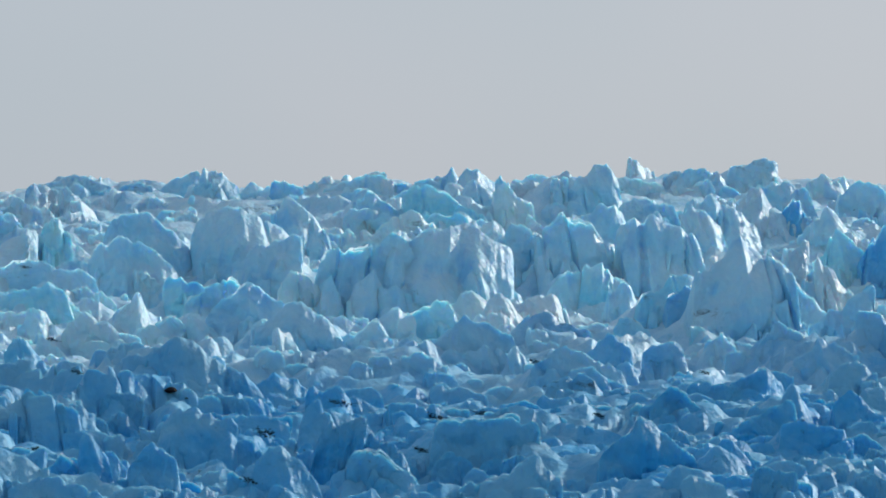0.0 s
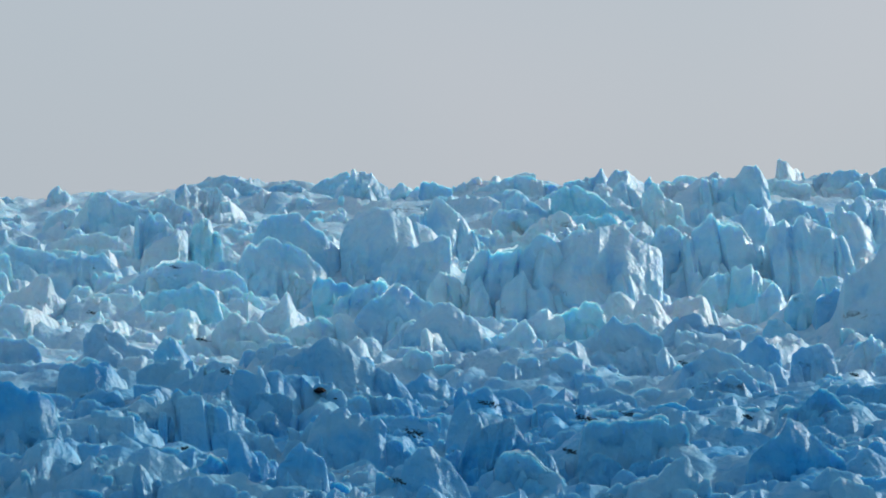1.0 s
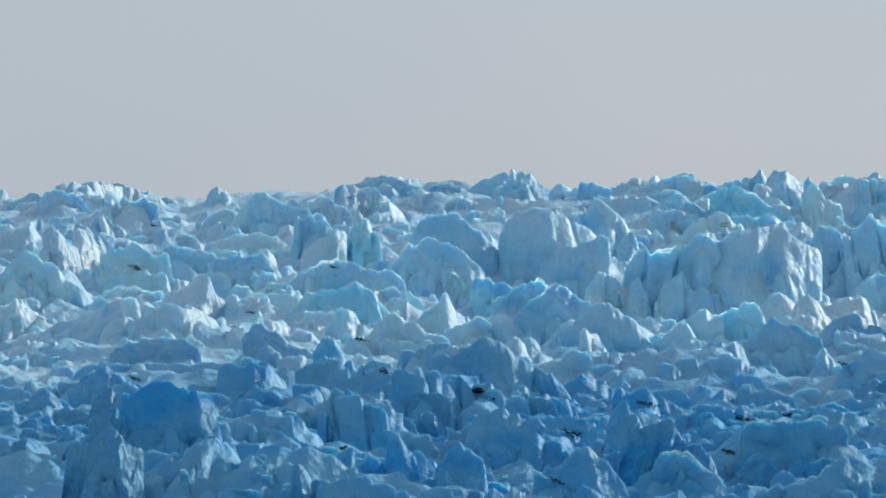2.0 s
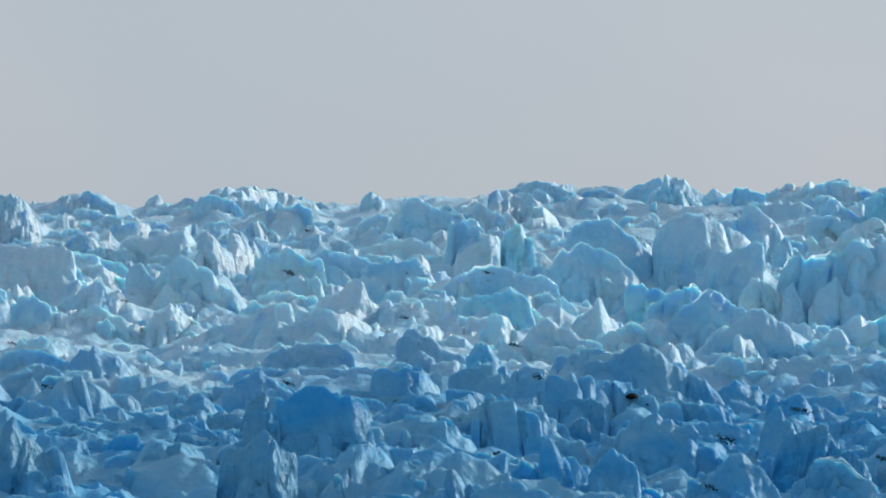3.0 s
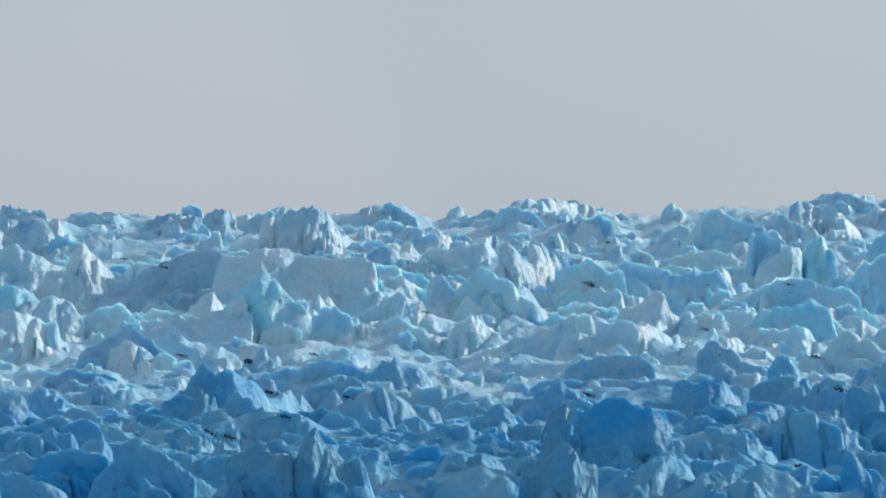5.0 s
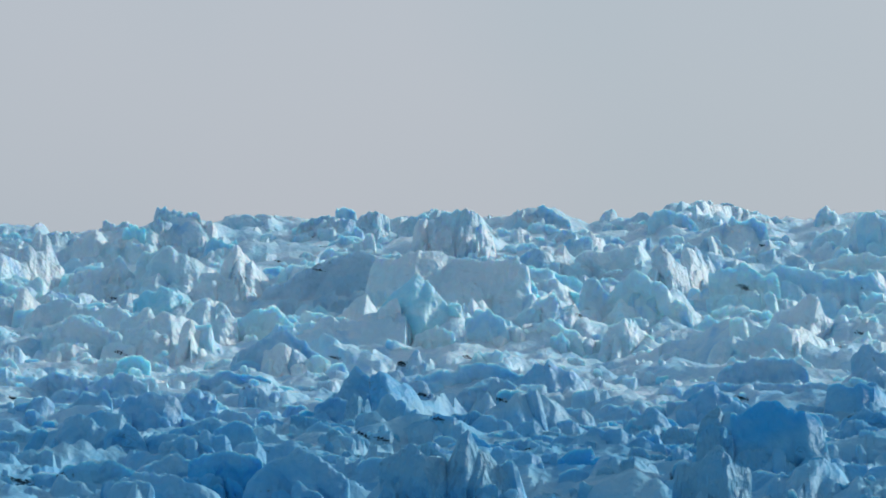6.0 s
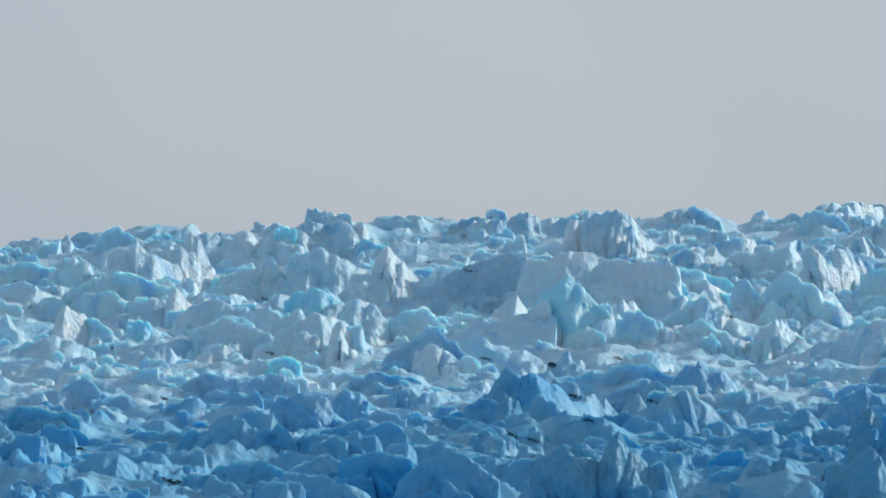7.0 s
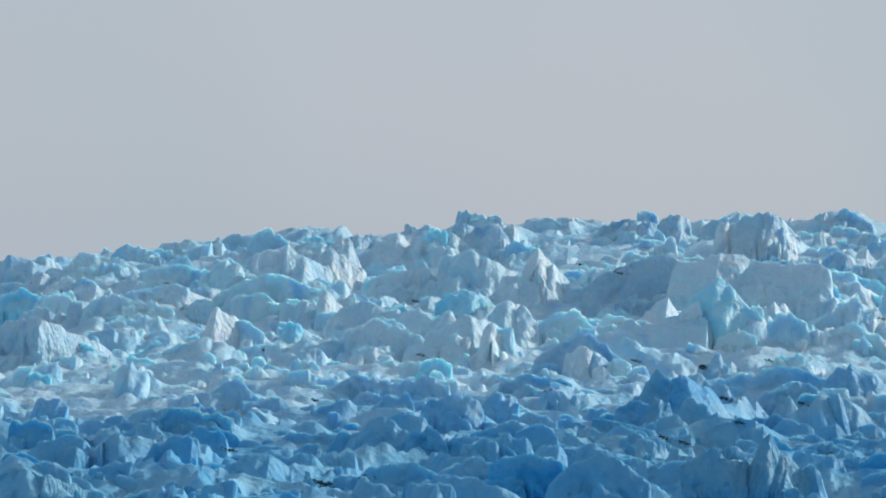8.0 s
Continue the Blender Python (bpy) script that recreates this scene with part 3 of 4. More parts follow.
serac("pale", 85.3, 633.7, 26.0, 7.8, 5.1, 5.4, 0.5, 0.4, 0.6, 77)
serac("pale", 103.7, 675.6, 28.8, 6.9, 5.3, 4.8, 0.4, 0.5, 0.5, 78)
serac("white", 106.9, 663.8, 28.0, 5.8, 5.7, 4.7, 0.5, 0.6, 0.3, 79)
serac("white", 114.3, 674.6, 28.8, 8.7, 5.0, 7.0, 0.8, 0.6, 0.6, 80)
serac("slate", 107.6, 614.7, 24.9, 9.0, 5.9, 7.2, 0.3, 0.8, 0.5, 81)
serac("ice", 90.1, 590.7, 23.3, 12.6, 6.9, 10.0, 0.5, 0.4, 0.5, 82)
serac("pale", 96.2, 581.9, 22.7, 3.5, 3.2, 2.5, 0.35, 0.7, 0.2, 83, 1)
serac("pale", 81.4, 570.8, 21.9, 6.2, 3.1, 4.3, 0.4, 0.7, 0.4, 84, 1)
serac("pale", 116.1, 579.7, 23.0, 5.6, 3.8, 3.9, 0.7, 0.6, 0.8, 85)
serac("pale", 130.3, 597.2, 24.4, 6.2, 3.3, 4.3, 0.4, 0.6, 0.4, 86)
serac("ice", 136.4, 582.6, 23.2, 11.1, 6.6, 8.9, 0.3, 0.5, 0.3, 87)
serac("ice", 137.7, 572.1, 22.4, 8.6, 5.2, 6.9, 0.5, 0.4, 0.6, 88)
serac("slate", 148.3, 578.2, 22.8, 7.3, 6.8, 5.9, 0.6, 0.4, 0.6, 89)
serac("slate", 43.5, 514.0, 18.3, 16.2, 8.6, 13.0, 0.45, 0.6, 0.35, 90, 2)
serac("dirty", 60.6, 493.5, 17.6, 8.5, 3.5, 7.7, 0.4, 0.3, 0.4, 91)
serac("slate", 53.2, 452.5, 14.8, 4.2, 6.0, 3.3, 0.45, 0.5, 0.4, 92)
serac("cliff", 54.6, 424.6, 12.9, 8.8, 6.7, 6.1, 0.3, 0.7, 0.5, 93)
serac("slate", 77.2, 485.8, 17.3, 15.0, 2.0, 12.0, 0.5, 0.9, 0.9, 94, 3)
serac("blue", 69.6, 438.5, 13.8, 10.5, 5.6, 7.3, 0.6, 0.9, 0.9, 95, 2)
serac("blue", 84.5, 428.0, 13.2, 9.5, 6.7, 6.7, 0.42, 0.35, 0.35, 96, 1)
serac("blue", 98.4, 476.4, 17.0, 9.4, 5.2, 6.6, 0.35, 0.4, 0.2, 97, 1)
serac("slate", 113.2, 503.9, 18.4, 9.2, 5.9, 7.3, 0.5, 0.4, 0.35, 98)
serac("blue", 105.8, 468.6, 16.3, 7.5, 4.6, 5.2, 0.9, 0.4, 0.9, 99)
serac("ice", 99.1, 551.4, 20.8, 12.0, 5.4, 9.6, 0.4, 0.5, 0.4, 100)
serac("slate", 112.0, 478.0, 17.1, 5.1, 5.5, 4.1, 0.4, 0.5, 0.3, 101)
serac("slate", 40.8, 455.3, 14.9, 7.7, 4.8, 6.1, 0.4, 0.6, 0.6, 102)
serac("slate", 26.0, 419.2, 12.5, 3.1, 5.3, 2.6, 0.4, 0.5, 0.4, 103)
serac("slate", 24.1, 466.2, 15.6, 4.1, 2.9, 3.3, 0.6, 0.8, 0.8, 104)
serac("slate", 32.1, 415.0, 12.3, 4.8, 4.8, 3.8, 0.5, 0.5, 0.4, 105)
serac("slate", 43.1, 404.4, 11.7, 6.6, 5.5, 5.3, 0.6, 0.4, 0.5, 106)
serac("slate", 68.2, 406.2, 11.8, 7.6, 4.7, 6.1, 0.6, 0.3, 0.4, 107)
serac("ice", 39.1, 536.0, 19.3, 8.6, 4.3, 6.9, 0.4, 0.5, 0.4, 108)
serac("slate", 55.7, 515.1, 18.5, 8.4, 4.2, 6.7, 0.4, 0.3, 0.5, 109)
serac("slate", 118.8, 475.6, 16.8, 6.0, 5.2, 4.8, 0.4, 0.6, 0.5, 110)
serac("slate", 109.5, 458.2, 15.4, 6.8, 3.8, 5.4, 0.3, 0.7, 0.5, 111)
serac("slate", 92.3, 429.4, 13.3, 5.4, 3.5, 4.3, 0.5, 0.5, 0.5, 112)
serac("blue", 54.0, 410.7, 12.1, 5.6, 4.7, 3.9, 0.4, 0.7, 0.3, 113)
serac("flute", -68.9, 898.9, 47.0, 8.4, 6.5, 5.9, 0.7, 0.4, 0.7, 114)
serac("flute", -57.9, 866.0, 44.2, 11.1, 8.8, 7.8, 0.5, 0.8, 0.4, 115)
serac("hill", -45.0, 910.9, 49.7, 11.9, 5.5, 14.3, 0.55, 0.4, 0.4, 116)
serac("flute", -47.3, 911.8, 49.7, 4.9, 4.5, 3.4, 0.3, 0.8, 0.4, 117)
serac("hill", -24.8, 917.7, 49.8, 11.9, 4.4, 14.3, 0.6, 0.4, 0.6, 118)
serac("hill", -15.1, 914.0, 50.9, 8.3, 5.8, 10.0, 0.6, 0.4, 0.8, 119)
serac("flute", -7.7, 919.8, 50.7, 8.6, 5.9, 6.0, 0.3, 0.9, 0.7, 120)
serac("flute", 0.2, 932.1, 51.2, 9.2, 5.1, 6.5, 0.3, 0.8, 0.4, 121)
serac("hill", 7.8, 940.0, 51.2, 6.8, 3.3, 8.2, 0.3, 0.7, 0.3, 122)
serac("ice", 17.8, 937.9, 51.7, 4.8, 5.4, 3.8, 0.45, 0.4, 0.4, 123, 1)
serac("pale", 21.4, 847.4, 43.1, 6.8, 10.2, 5.1, 0.65, 0.3, 0.7, 124)
serac("ice", 28.4, 837.2, 43.1, 13.0, 10.1, 10.4, 0.3, 0.8, 0.5, 125)
serac("flute", 37.5, 846.5, 44.8, 8.4, 7.7, 5.9, 0.6, 0.7, 0.5, 126)
serac("flute", 45.2, 887.8, 49.2, 6.9, 7.1, 4.8, 0.4, 0.8, 0.6, 127)
serac("pale", 25.4, 838.7, 42.8, 10.7, 6.9, 7.5, 0.68, 0.2, 0.7, 128, 1)
serac("pale", 23.5, 809.5, 40.0, 19.5, 4.6, 13.7, 0.5, 0.5, 0.4, 129)
serac("ice", 34.4, 790.5, 39.1, 7.2, 6.6, 5.8, 0.6, 0.3, 0.6, 130)
serac("white", 0.4, 878.4, 45.5, 5.7, 3.8, 4.5, 0.3, 0.9, 0.6, 131)
serac("bright", 5.1, 851.5, 42.4, 5.7, 5.1, 4.6, 0.4, 0.6, 0.3, 132)
serac("flute", -6.2, 839.7, 42.4, 5.6, 5.4, 3.9, 0.4, 0.8, 0.4, 133)
serac("flute", -9.9, 802.7, 39.4, 5.2, 6.2, 3.6, 0.3, 0.8, 0.3, 134)
serac("pale", -0.8, 755.8, 33.4, 11.9, 8.0, 8.4, 0.5, 0.7, 0.6, 135)
serac("ice", 9.7, 764.9, 33.6, 9.8, 7.8, 7.9, 0.4, 0.8, 0.5, 136)
serac("ice", 18.9, 752.5, 33.4, 12.5, 6.9, 10.0, 0.75, 0.7, 0.5, 137)
serac("ice", 33.7, 716.3, 30.8, 20.8, 7.9, 16.6, 0.5, 0.4, 0.7, 138, 2)
serac("cyan", -35.8, 755.7, 33.8, 12.7, 6.1, 8.9, 0.3, 0.7, 0.5, 139)
serac("flute", -39.0, 806.8, 39.5, 10.1, 4.5, 7.1, 0.4, 0.6, 0.5, 140)
serac("bright", -26.2, 809.9, 38.5, 14.1, 6.6, 11.3, 0.8, 0.7, 0.7, 141)
serac("flute", -14.8, 782.4, 37.4, 5.7, 7.3, 4.0, 0.3, 0.8, 0.3, 142)
serac("cyan", -51.6, 676.0, 26.2, 11.8, 11.0, 7.8, 0.4, 0.5, 0.4, 143, 1)
serac("white", -45.6, 706.3, 28.4, 5.0, 5.2, 4.0, 0.45, 0.5, 0.3, 144)
serac("bright", -21.6, 710.3, 28.5, 11.0, 9.3, 8.8, 0.2, 0.8, 0.15, 145, 1)
serac("pale", -17.2, 709.1, 29.0, 14.0, 10.1, 9.8, 0.4, 0.5, 0.4, 146, 2)
serac("white", -29.9, 674.4, 26.2, 15.0, 8.9, 12.0, 0.45, 0.3, 0.15, 147, 2)
serac("white", -58.6, 671.8, 25.5, 6.0, 4.6, 5.3, 0.3, 0.7, 0.3, 148)
serac("pale", -30.9, 668.3, 26.1, 8.6, 4.4, 6.0, 0.5, 0.4, 0.3, 149)
serac("bright", -18.1, 661.8, 25.5, 6.9, 5.3, 5.5, 0.4, 0.5, 0.4, 150)
serac("white", 11.7, 674.6, 26.0, 13.4, 9.4, 10.7, 0.4, 0.5, 0.2, 151, 2)
serac("bright", 4.1, 619.8, 22.9, 17.4, 7.6, 13.9, 0.5, 0.4, 0.5, 152, 2)
serac("pale", -0.4, 718.4, 29.5, 10.0, 4.0, 7.0, 0.5, 0.7, 0.6, 153)
serac("pale", -5.1, 703.6, 28.5, 5.8, 3.0, 4.1, 0.4, 0.4, 0.4, 154)
serac("slate", 19.4, 578.2, 21.4, 9.9, 6.5, 7.9, 0.3, 0.7, 0.35, 155)
serac("slate", 2.9, 584.8, 21.1, 12.1, 4.7, 9.7, 0.6, 0.6, 0.7, 156)
serac("slate", 6.2, 554.6, 19.2, 25.6, 3.6, 20.5, 0.5, 0.9, 0.9, 157, 3)
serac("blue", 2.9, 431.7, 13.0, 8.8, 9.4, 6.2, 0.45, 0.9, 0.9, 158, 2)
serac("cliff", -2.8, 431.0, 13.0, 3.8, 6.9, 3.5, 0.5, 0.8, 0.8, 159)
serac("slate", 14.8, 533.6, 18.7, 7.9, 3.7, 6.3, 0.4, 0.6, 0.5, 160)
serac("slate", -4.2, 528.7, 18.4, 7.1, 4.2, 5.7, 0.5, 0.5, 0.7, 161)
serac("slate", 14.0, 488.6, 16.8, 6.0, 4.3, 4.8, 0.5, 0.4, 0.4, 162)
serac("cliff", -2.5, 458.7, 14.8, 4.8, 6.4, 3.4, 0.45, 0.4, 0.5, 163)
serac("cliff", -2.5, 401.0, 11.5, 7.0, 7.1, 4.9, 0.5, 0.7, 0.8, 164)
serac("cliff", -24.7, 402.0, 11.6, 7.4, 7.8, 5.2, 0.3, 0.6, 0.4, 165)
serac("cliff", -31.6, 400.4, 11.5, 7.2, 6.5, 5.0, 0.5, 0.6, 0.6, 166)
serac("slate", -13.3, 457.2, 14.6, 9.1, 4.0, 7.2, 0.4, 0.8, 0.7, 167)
serac("ice", -36.5, 548.7, 19.2, 13.8, 5.1, 11.0, 0.6, 0.6, 0.8, 168)
serac("slate", -32.8, 538.3, 18.7, 7.6, 3.9, 6.1, 0.7, 0.5, 0.8, 169)
serac("slate", -25.6, 549.5, 19.4, 7.9, 5.6, 6.3, 0.5, 0.5, 0.5, 170)
serac("slate", -43.4, 538.8, 18.5, 8.2, 4.8, 6.6, 0.4, 0.7, 0.4, 171)
serac("cyan", 25.8, 566.5, 20.9, 5.2, 5.5, 3.6, 0.5, 0.6, 0.5, 172)
serac("slate", 9.8, 433.8, 13.2, 4.1, 3.5, 3.3, 0.5, 0.5, 0.5, 173)
serac("cliff", 18.8, 463.1, 15.3, 6.2, 3.4, 4.3, 0.4, 0.6, 0.8, 174)
serac("slate", 6.3, 409.1, 11.9, 7.7, 4.9, 6.1, 0.5, 0.6, 0.5, 175)
serac("slate", 14.9, 404.8, 11.7, 8.7, 3.5, 6.9, 0.5, 0.5, 0.5, 176)
serac("bright", -189.7, 907.4, 39.5, 14.3, 5.6, 11.5, 0.6, 0.5, 0.5, 177)
serac("hill", -180.6, 924.0, 42.5, 12.3, 4.4, 14.7, 0.5, 0.4, 0.5, 178)
serac("hill", -165.9, 924.8, 44.1, 18.6, 4.3, 22.3, 0.5, 0.3, 0.6, 179)
serac("white", -147.3, 853.6, 37.4, 10.3, 8.6, 8.3, 0.8, 0.7, 0.5, 180)
serac("flute", -150.2, 913.6, 41.8, 6.6, 5.0, 4.7, 0.4, 0.8, 0.4, 181)
serac("white", -139.0, 887.5, 40.4, 7.3, 6.7, 5.8, 0.6, 0.8, 0.3, 182)
serac("bright", -130.1, 888.0, 41.8, 10.7, 6.3, 8.5, 0.7, 0.5, 0.7, 183)
serac("flute", -120.8, 892.5, 43.3, 14.6, 6.8, 10.2, 0.2, 0.6, 0.4, 184)
serac("hill", -111.1, 921.7, 47.3, 14.3, 4.7, 17.1, 0.5, 0.4, 0.4, 185)
serac("flute", -90.1, 908.8, 46.7, 13.0, 5.0, 9.1, 0.4, 0.6, 0.6, 186)
serac("flute", -81.6, 914.3, 47.8, 6.4, 5.3, 4.5, 0.6, 0.4, 0.6, 187)
serac("hill", -69.4, 926.9, 50.1, 8.2, 4.2, 9.9, 0.5, 0.5, 0.5, 188)
serac("white", -135.3, 794.1, 32.6, 6.8, 9.5, 5.4, 0.4, 0.8, 0.3, 189)
serac("bright", -142.0, 785.2, 32.4, 14.5, 10.2, 11.6, 0.4, 0.7, 0.5, 190)
serac("pale", -164.4, 828.2, 34.4, 8.5, 5.5, 5.9, 0.6, 0.5, 0.5, 191)
serac("pale", -175.4, 836.6, 34.0, 14.4, 4.9, 10.1, 0.5, 0.7, 0.7, 192)
serac("bright", -157.1, 755.5, 27.7, 19.5, 6.7, 15.6, 0.4, 0.6, 0.3, 193, 1)
serac("pale", -140.7, 758.6, 29.5, 20.9, 7.2, 14.6, 0.4, 0.5, 0.7, 194)
serac("white", -137.4, 702.1, 24.2, 8.3, 6.1, 6.7, 0.2, 0.7, 0.2, 195)
serac("white", -126.6, 744.2, 28.0, 6.3, 5.7, 5.1, 0.3, 0.5, 0.1, 196)
serac("bright", -120.6, 790.2, 32.9, 14.7, 7.7, 11.8, 0.6, 0.4, 0.3, 197)
serac("bright", -105.3, 778.8, 33.2, 13.6, 9.1, 10.9, 0.35, 0.7, 0.2, 198)
serac("white", -89.4, 742.3, 30.3, 7.5, 12.0, 6.0, 0.4, 0.8, 0.3, 199)
serac("white", -92.8, 734.9, 29.4, 12.4, 6.4, 9.9, 0.3, 0.7, 0.2, 200)
serac("cyan", -101.5, 726.6, 28.0, 10.1, 6.5, 7.1, 0.5, 0.7, 0.5, 201, 1)
serac("bright", -86.6, 678.9, 25.0, 7.0, 7.3, 5.6, 0.3, 0.7, 0.7, 202)
serac("pale", -78.6, 683.2, 25.6, 13.7, 5.9, 9.6, 0.6, 0.5, 0.2, 203, 2)
serac("pale", -73.3, 720.9, 28.7, 5.9, 3.3, 4.1, 0.5, 0.4, 0.3, 204)
serac("pale", -64.8, 674.9, 25.4, 16.4, 4.5, 11.5, 0.5, 0.5, 0.4, 205)
serac("white", -59.8, 684.9, 26.2, 12.8, 7.5, 10.2, 0.35, 0.4, 0.15, 206, 2)
serac("dirty", -73.3, 733.4, 29.9, 24.4, 11.8, 22.0, 0.7, 0.4, 0.85, 207, 2)
serac("bright", -51.0, 724.7, 30.0, 25.9, 11.8, 20.7, 0.5, 0.9, 0.85, 208, 2)
serac("bright", -105.0, 699.1, 25.0, 6.5, 6.1, 5.2, 0.5, 0.7, 0.6, 209)
serac("bright", -93.7, 663.2, 23.6, 12.1, 6.5, 9.7, 0.6, 0.4, 0.7, 210)
serac("bright", -107.6, 676.0, 23.2, 12.6, 6.0, 10.1, 0.4, 0.5, 0.4, 211)
serac("white", -85.3, 653.8, 23.6, 4.3, 5.3, 3.4, 0.3, 0.7, 0.3, 212)
serac("slate", -68.2, 618.0, 22.2, 12.2, 5.6, 9.8, 0.55, 0.3, 0.3, 213)
serac("white", -67.3, 615.2, 22.1, 6.1, 3.8, 4.9, 0.4, 0.6, 0.3, 214)
serac("pale", -62.3, 615.7, 22.2, 3.7, 2.0, 2.6, 0.5, 0.7, 0.6, 215)
serac("slate", -73.3, 460.2, 14.2, 9.3, 4.3, 7.5, 0.5, 0.4, 0.6, 216)
serac("slate", -42.7, 408.3, 11.8, 9.4, 5.3, 7.5, 0.45, 0.5, 0.4, 217)
serac("blue", -51.4, 416.0, 12.2, 7.1, 4.1, 5.0, 0.5, 0.8, 0.8, 218)
serac("slate", -46.9, 516.2, 17.4, 8.4, 6.5, 6.7, 0.4, 0.4, 0.3, 219)
serac("slate", -100.0, 487.3, 15.2, 11.7, 3.6, 9.4, 0.5, 0.8, 0.7, 220)
serac("blue", -63.2, 411.2, 11.9, 7.2, 3.4, 5.0, 0.5, 0.8, 0.8, 221)
serac("slate", -105.0, 539.3, 17.1, 6.7, 3.8, 5.4, 0.5, 0.5, 0.3, 222)
serac("ice", -101.5, 574.2, 18.8, 8.7, 3.1, 6.9, 0.4, 0.5, 0.4, 223)
serac("slate", -60.0, 450.0, 13.9, 6.1, 3.0, 4.9, 0.5, 0.6, 0.5, 224)
serac("slate", -59.4, 469.7, 15.1, 10.2, 3.2, 8.2, 0.5, 0.5, 0.6, 225)
serac("slate", -75.6, 410.9, 11.9, 13.6, 3.9, 10.9, 0.4, 0.5, 0.5, 226)
serac("bright", -222.0, 884.2, 33.7, 11.2, 6.8, 9.0, 0.5, 0.7, 0.6, 227)
serac("bright", -219.6, 904.7, 36.0, 8.9, 5.2, 7.1, 0.6, 0.6, 0.5, 228)
serac("pale", -201.0, 873.7, 34.9, 15.9, 6.5, 11.1, 0.3, 0.6, 0.5, 229)
serac("cyan", -195.2, 786.7, 27.6, 10.0, 5.6, 7.0, 0.5, 0.6, 0.5, 230)
serac("flute", -159.6, 656.8, 19.9, 16.6, 8.1, 11.6, 0.4, 0.7, 0.3, 231)
serac("pale", -183.0, 768.4, 26.7, 9.7, 5.3, 6.8, 0.4, 0.7, 0.5, 232)
serac("pale", -165.5, 747.5, 26.1, 15.7, 6.1, 11.0, 0.4, 0.6, 0.6, 233)
serac("cliff", -93.0, 380.0, 11.1, 7.5, 3.6, 5.2, 0.5, 0.7, 0.6, 234)
serac("ice", -126.1, 572.7, 17.6, 4.8, 4.7, 3.8, 0.5, 0.5, 0.5, 235)
serac("blue", -97.9, 478.4, 15.0, 8.0, 3.6, 5.6, 0.5, 0.7, 0.7, 236)
serac("flute", -10.1, 927.4, 51.8, 5.9, 5.7, 4.1, 0.4, 0.9, 0.7, 237)
serac("flute", -3.3, 937.8, 52.2, 6.2, 5.0, 4.4, 0.4, 0.8, 0.7, 238)
serac("flute", 2.6, 939.7, 51.7, 6.5, 4.0, 4.6, 0.4, 0.7, 0.5, 239)
serac("cyan", 42.1, 792.1, 39.4, 5.2, 7.9, 3.9, 0.5, 0.5, 0.5, 240)
serac("bright", 34.8, 780.3, 37.9, 7.1, 7.1, 5.7, 0.7, 0.3, 0.8, 241)
serac("white", 23.8, 779.6, 36.9, 3.4, 4.0, 2.8, 0.5, 0.5, 0.3, 242)
serac("pale", 22.2, 698.5, 28.5, 14.8, 4.1, 10.3, 0.5, 0.6, 0.8, 243)
serac("blue", 24.7, 528.3, 18.8, 7.1, 3.3, 5.0, 0.5, 0.5, 0.6, 244)
serac("slate", 9.6, 457.0, 14.6, 2.4, 3.6, 2.0, 0.4, 0.8, 0.8, 245)
serac("slate", 12.7, 473.4, 15.9, 5.7, 3.9, 4.6, 0.5, 0.6, 0.7, 246)
serac("cliff", 17.3, 464.2, 15.4, 5.0, 3.6, 3.5, 0.3, 0.8, 0.8, 247)
serac("slate", 13.6, 448.2, 14.1, 9.6, 3.1, 7.7, 0.5, 0.6, 0.5, 248)
serac("slate", 15.2, 512.7, 17.8, 3.3, 3.3, 2.6, 0.6, 0.4, 0.6, 249)
serac("slate", 19.8, 472.2, 16.0, 3.5, 4.3, 2.8, 0.4, 0.6, 0.5, 250)
serac("blue", 23.5, 473.7, 16.2, 3.9, 5.0, 2.8, 0.6, 0.8, 0.7, 251)
serac("slate", 23.9, 464.5, 15.5, 4.0, 2.8, 3.2, 0.5, 0.8, 0.8, 252)
serac("slate", 27.6, 469.5, 15.8, 4.8, 3.8, 3.8, 0.5, 0.7, 0.7, 253)
serac("slate", 17.8, 410.8, 12.0, 7.8, 3.3, 6.2, 0.7, 0.5, 0.4, 254)
serac("slate", 6.9, 418.3, 12.3, 4.8, 3.7, 3.8, 0.3, 0.7, 0.6, 255)
serac("cliff", 16.0, 398.8, 11.5, 3.1, 3.9, 2.2, 0.3, 0.7, 0.4, 256)
serac("slate", 21.2, 397.6, 11.4, 6.9, 2.9, 5.5, 0.5, 0.7, 0.7, 257)
serac("blue", 23.5, 420.8, 12.6, 3.4, 3.2, 2.4, 0.5, 0.6, 0.6, 258)
serac("blue", -4.9, 531.6, 18.6, 4.2, 3.2, 3.0, 0.5, 0.6, 0.6, 259)
serac("bright", -116.0, 715.3, 25.4, 13.8, 6.5, 11.1, 0.4, 0.6, 0.6, 260)
serac("bright", -108.3, 716.9, 26.4, 4.7, 4.3, 3.7, 0.5, 0.7, 0.7, 261)
serac("bright", -98.1, 686.6, 24.8, 8.0, 5.9, 6.4, 0.5, 0.6, 0.6, 262)
serac("white", -118.4, 792.9, 33.5, 5.8, 3.6, 4.7, 0.4, 0.8, 0.2, 263)
serac("white", -94.5, 790.3, 35.2, 5.8, 7.9, 4.6, 0.4, 0.8, 0.2, 264)
serac("white", -87.8, 744.1, 30.5, 4.0, 7.8, 3.9, 0.3, 0.9, 0.2, 265)
serac("bright", -108.8, 792.0, 34.4, 14.2, 7.3, 11.4, 0.4, 0.8, 0.3, 266)
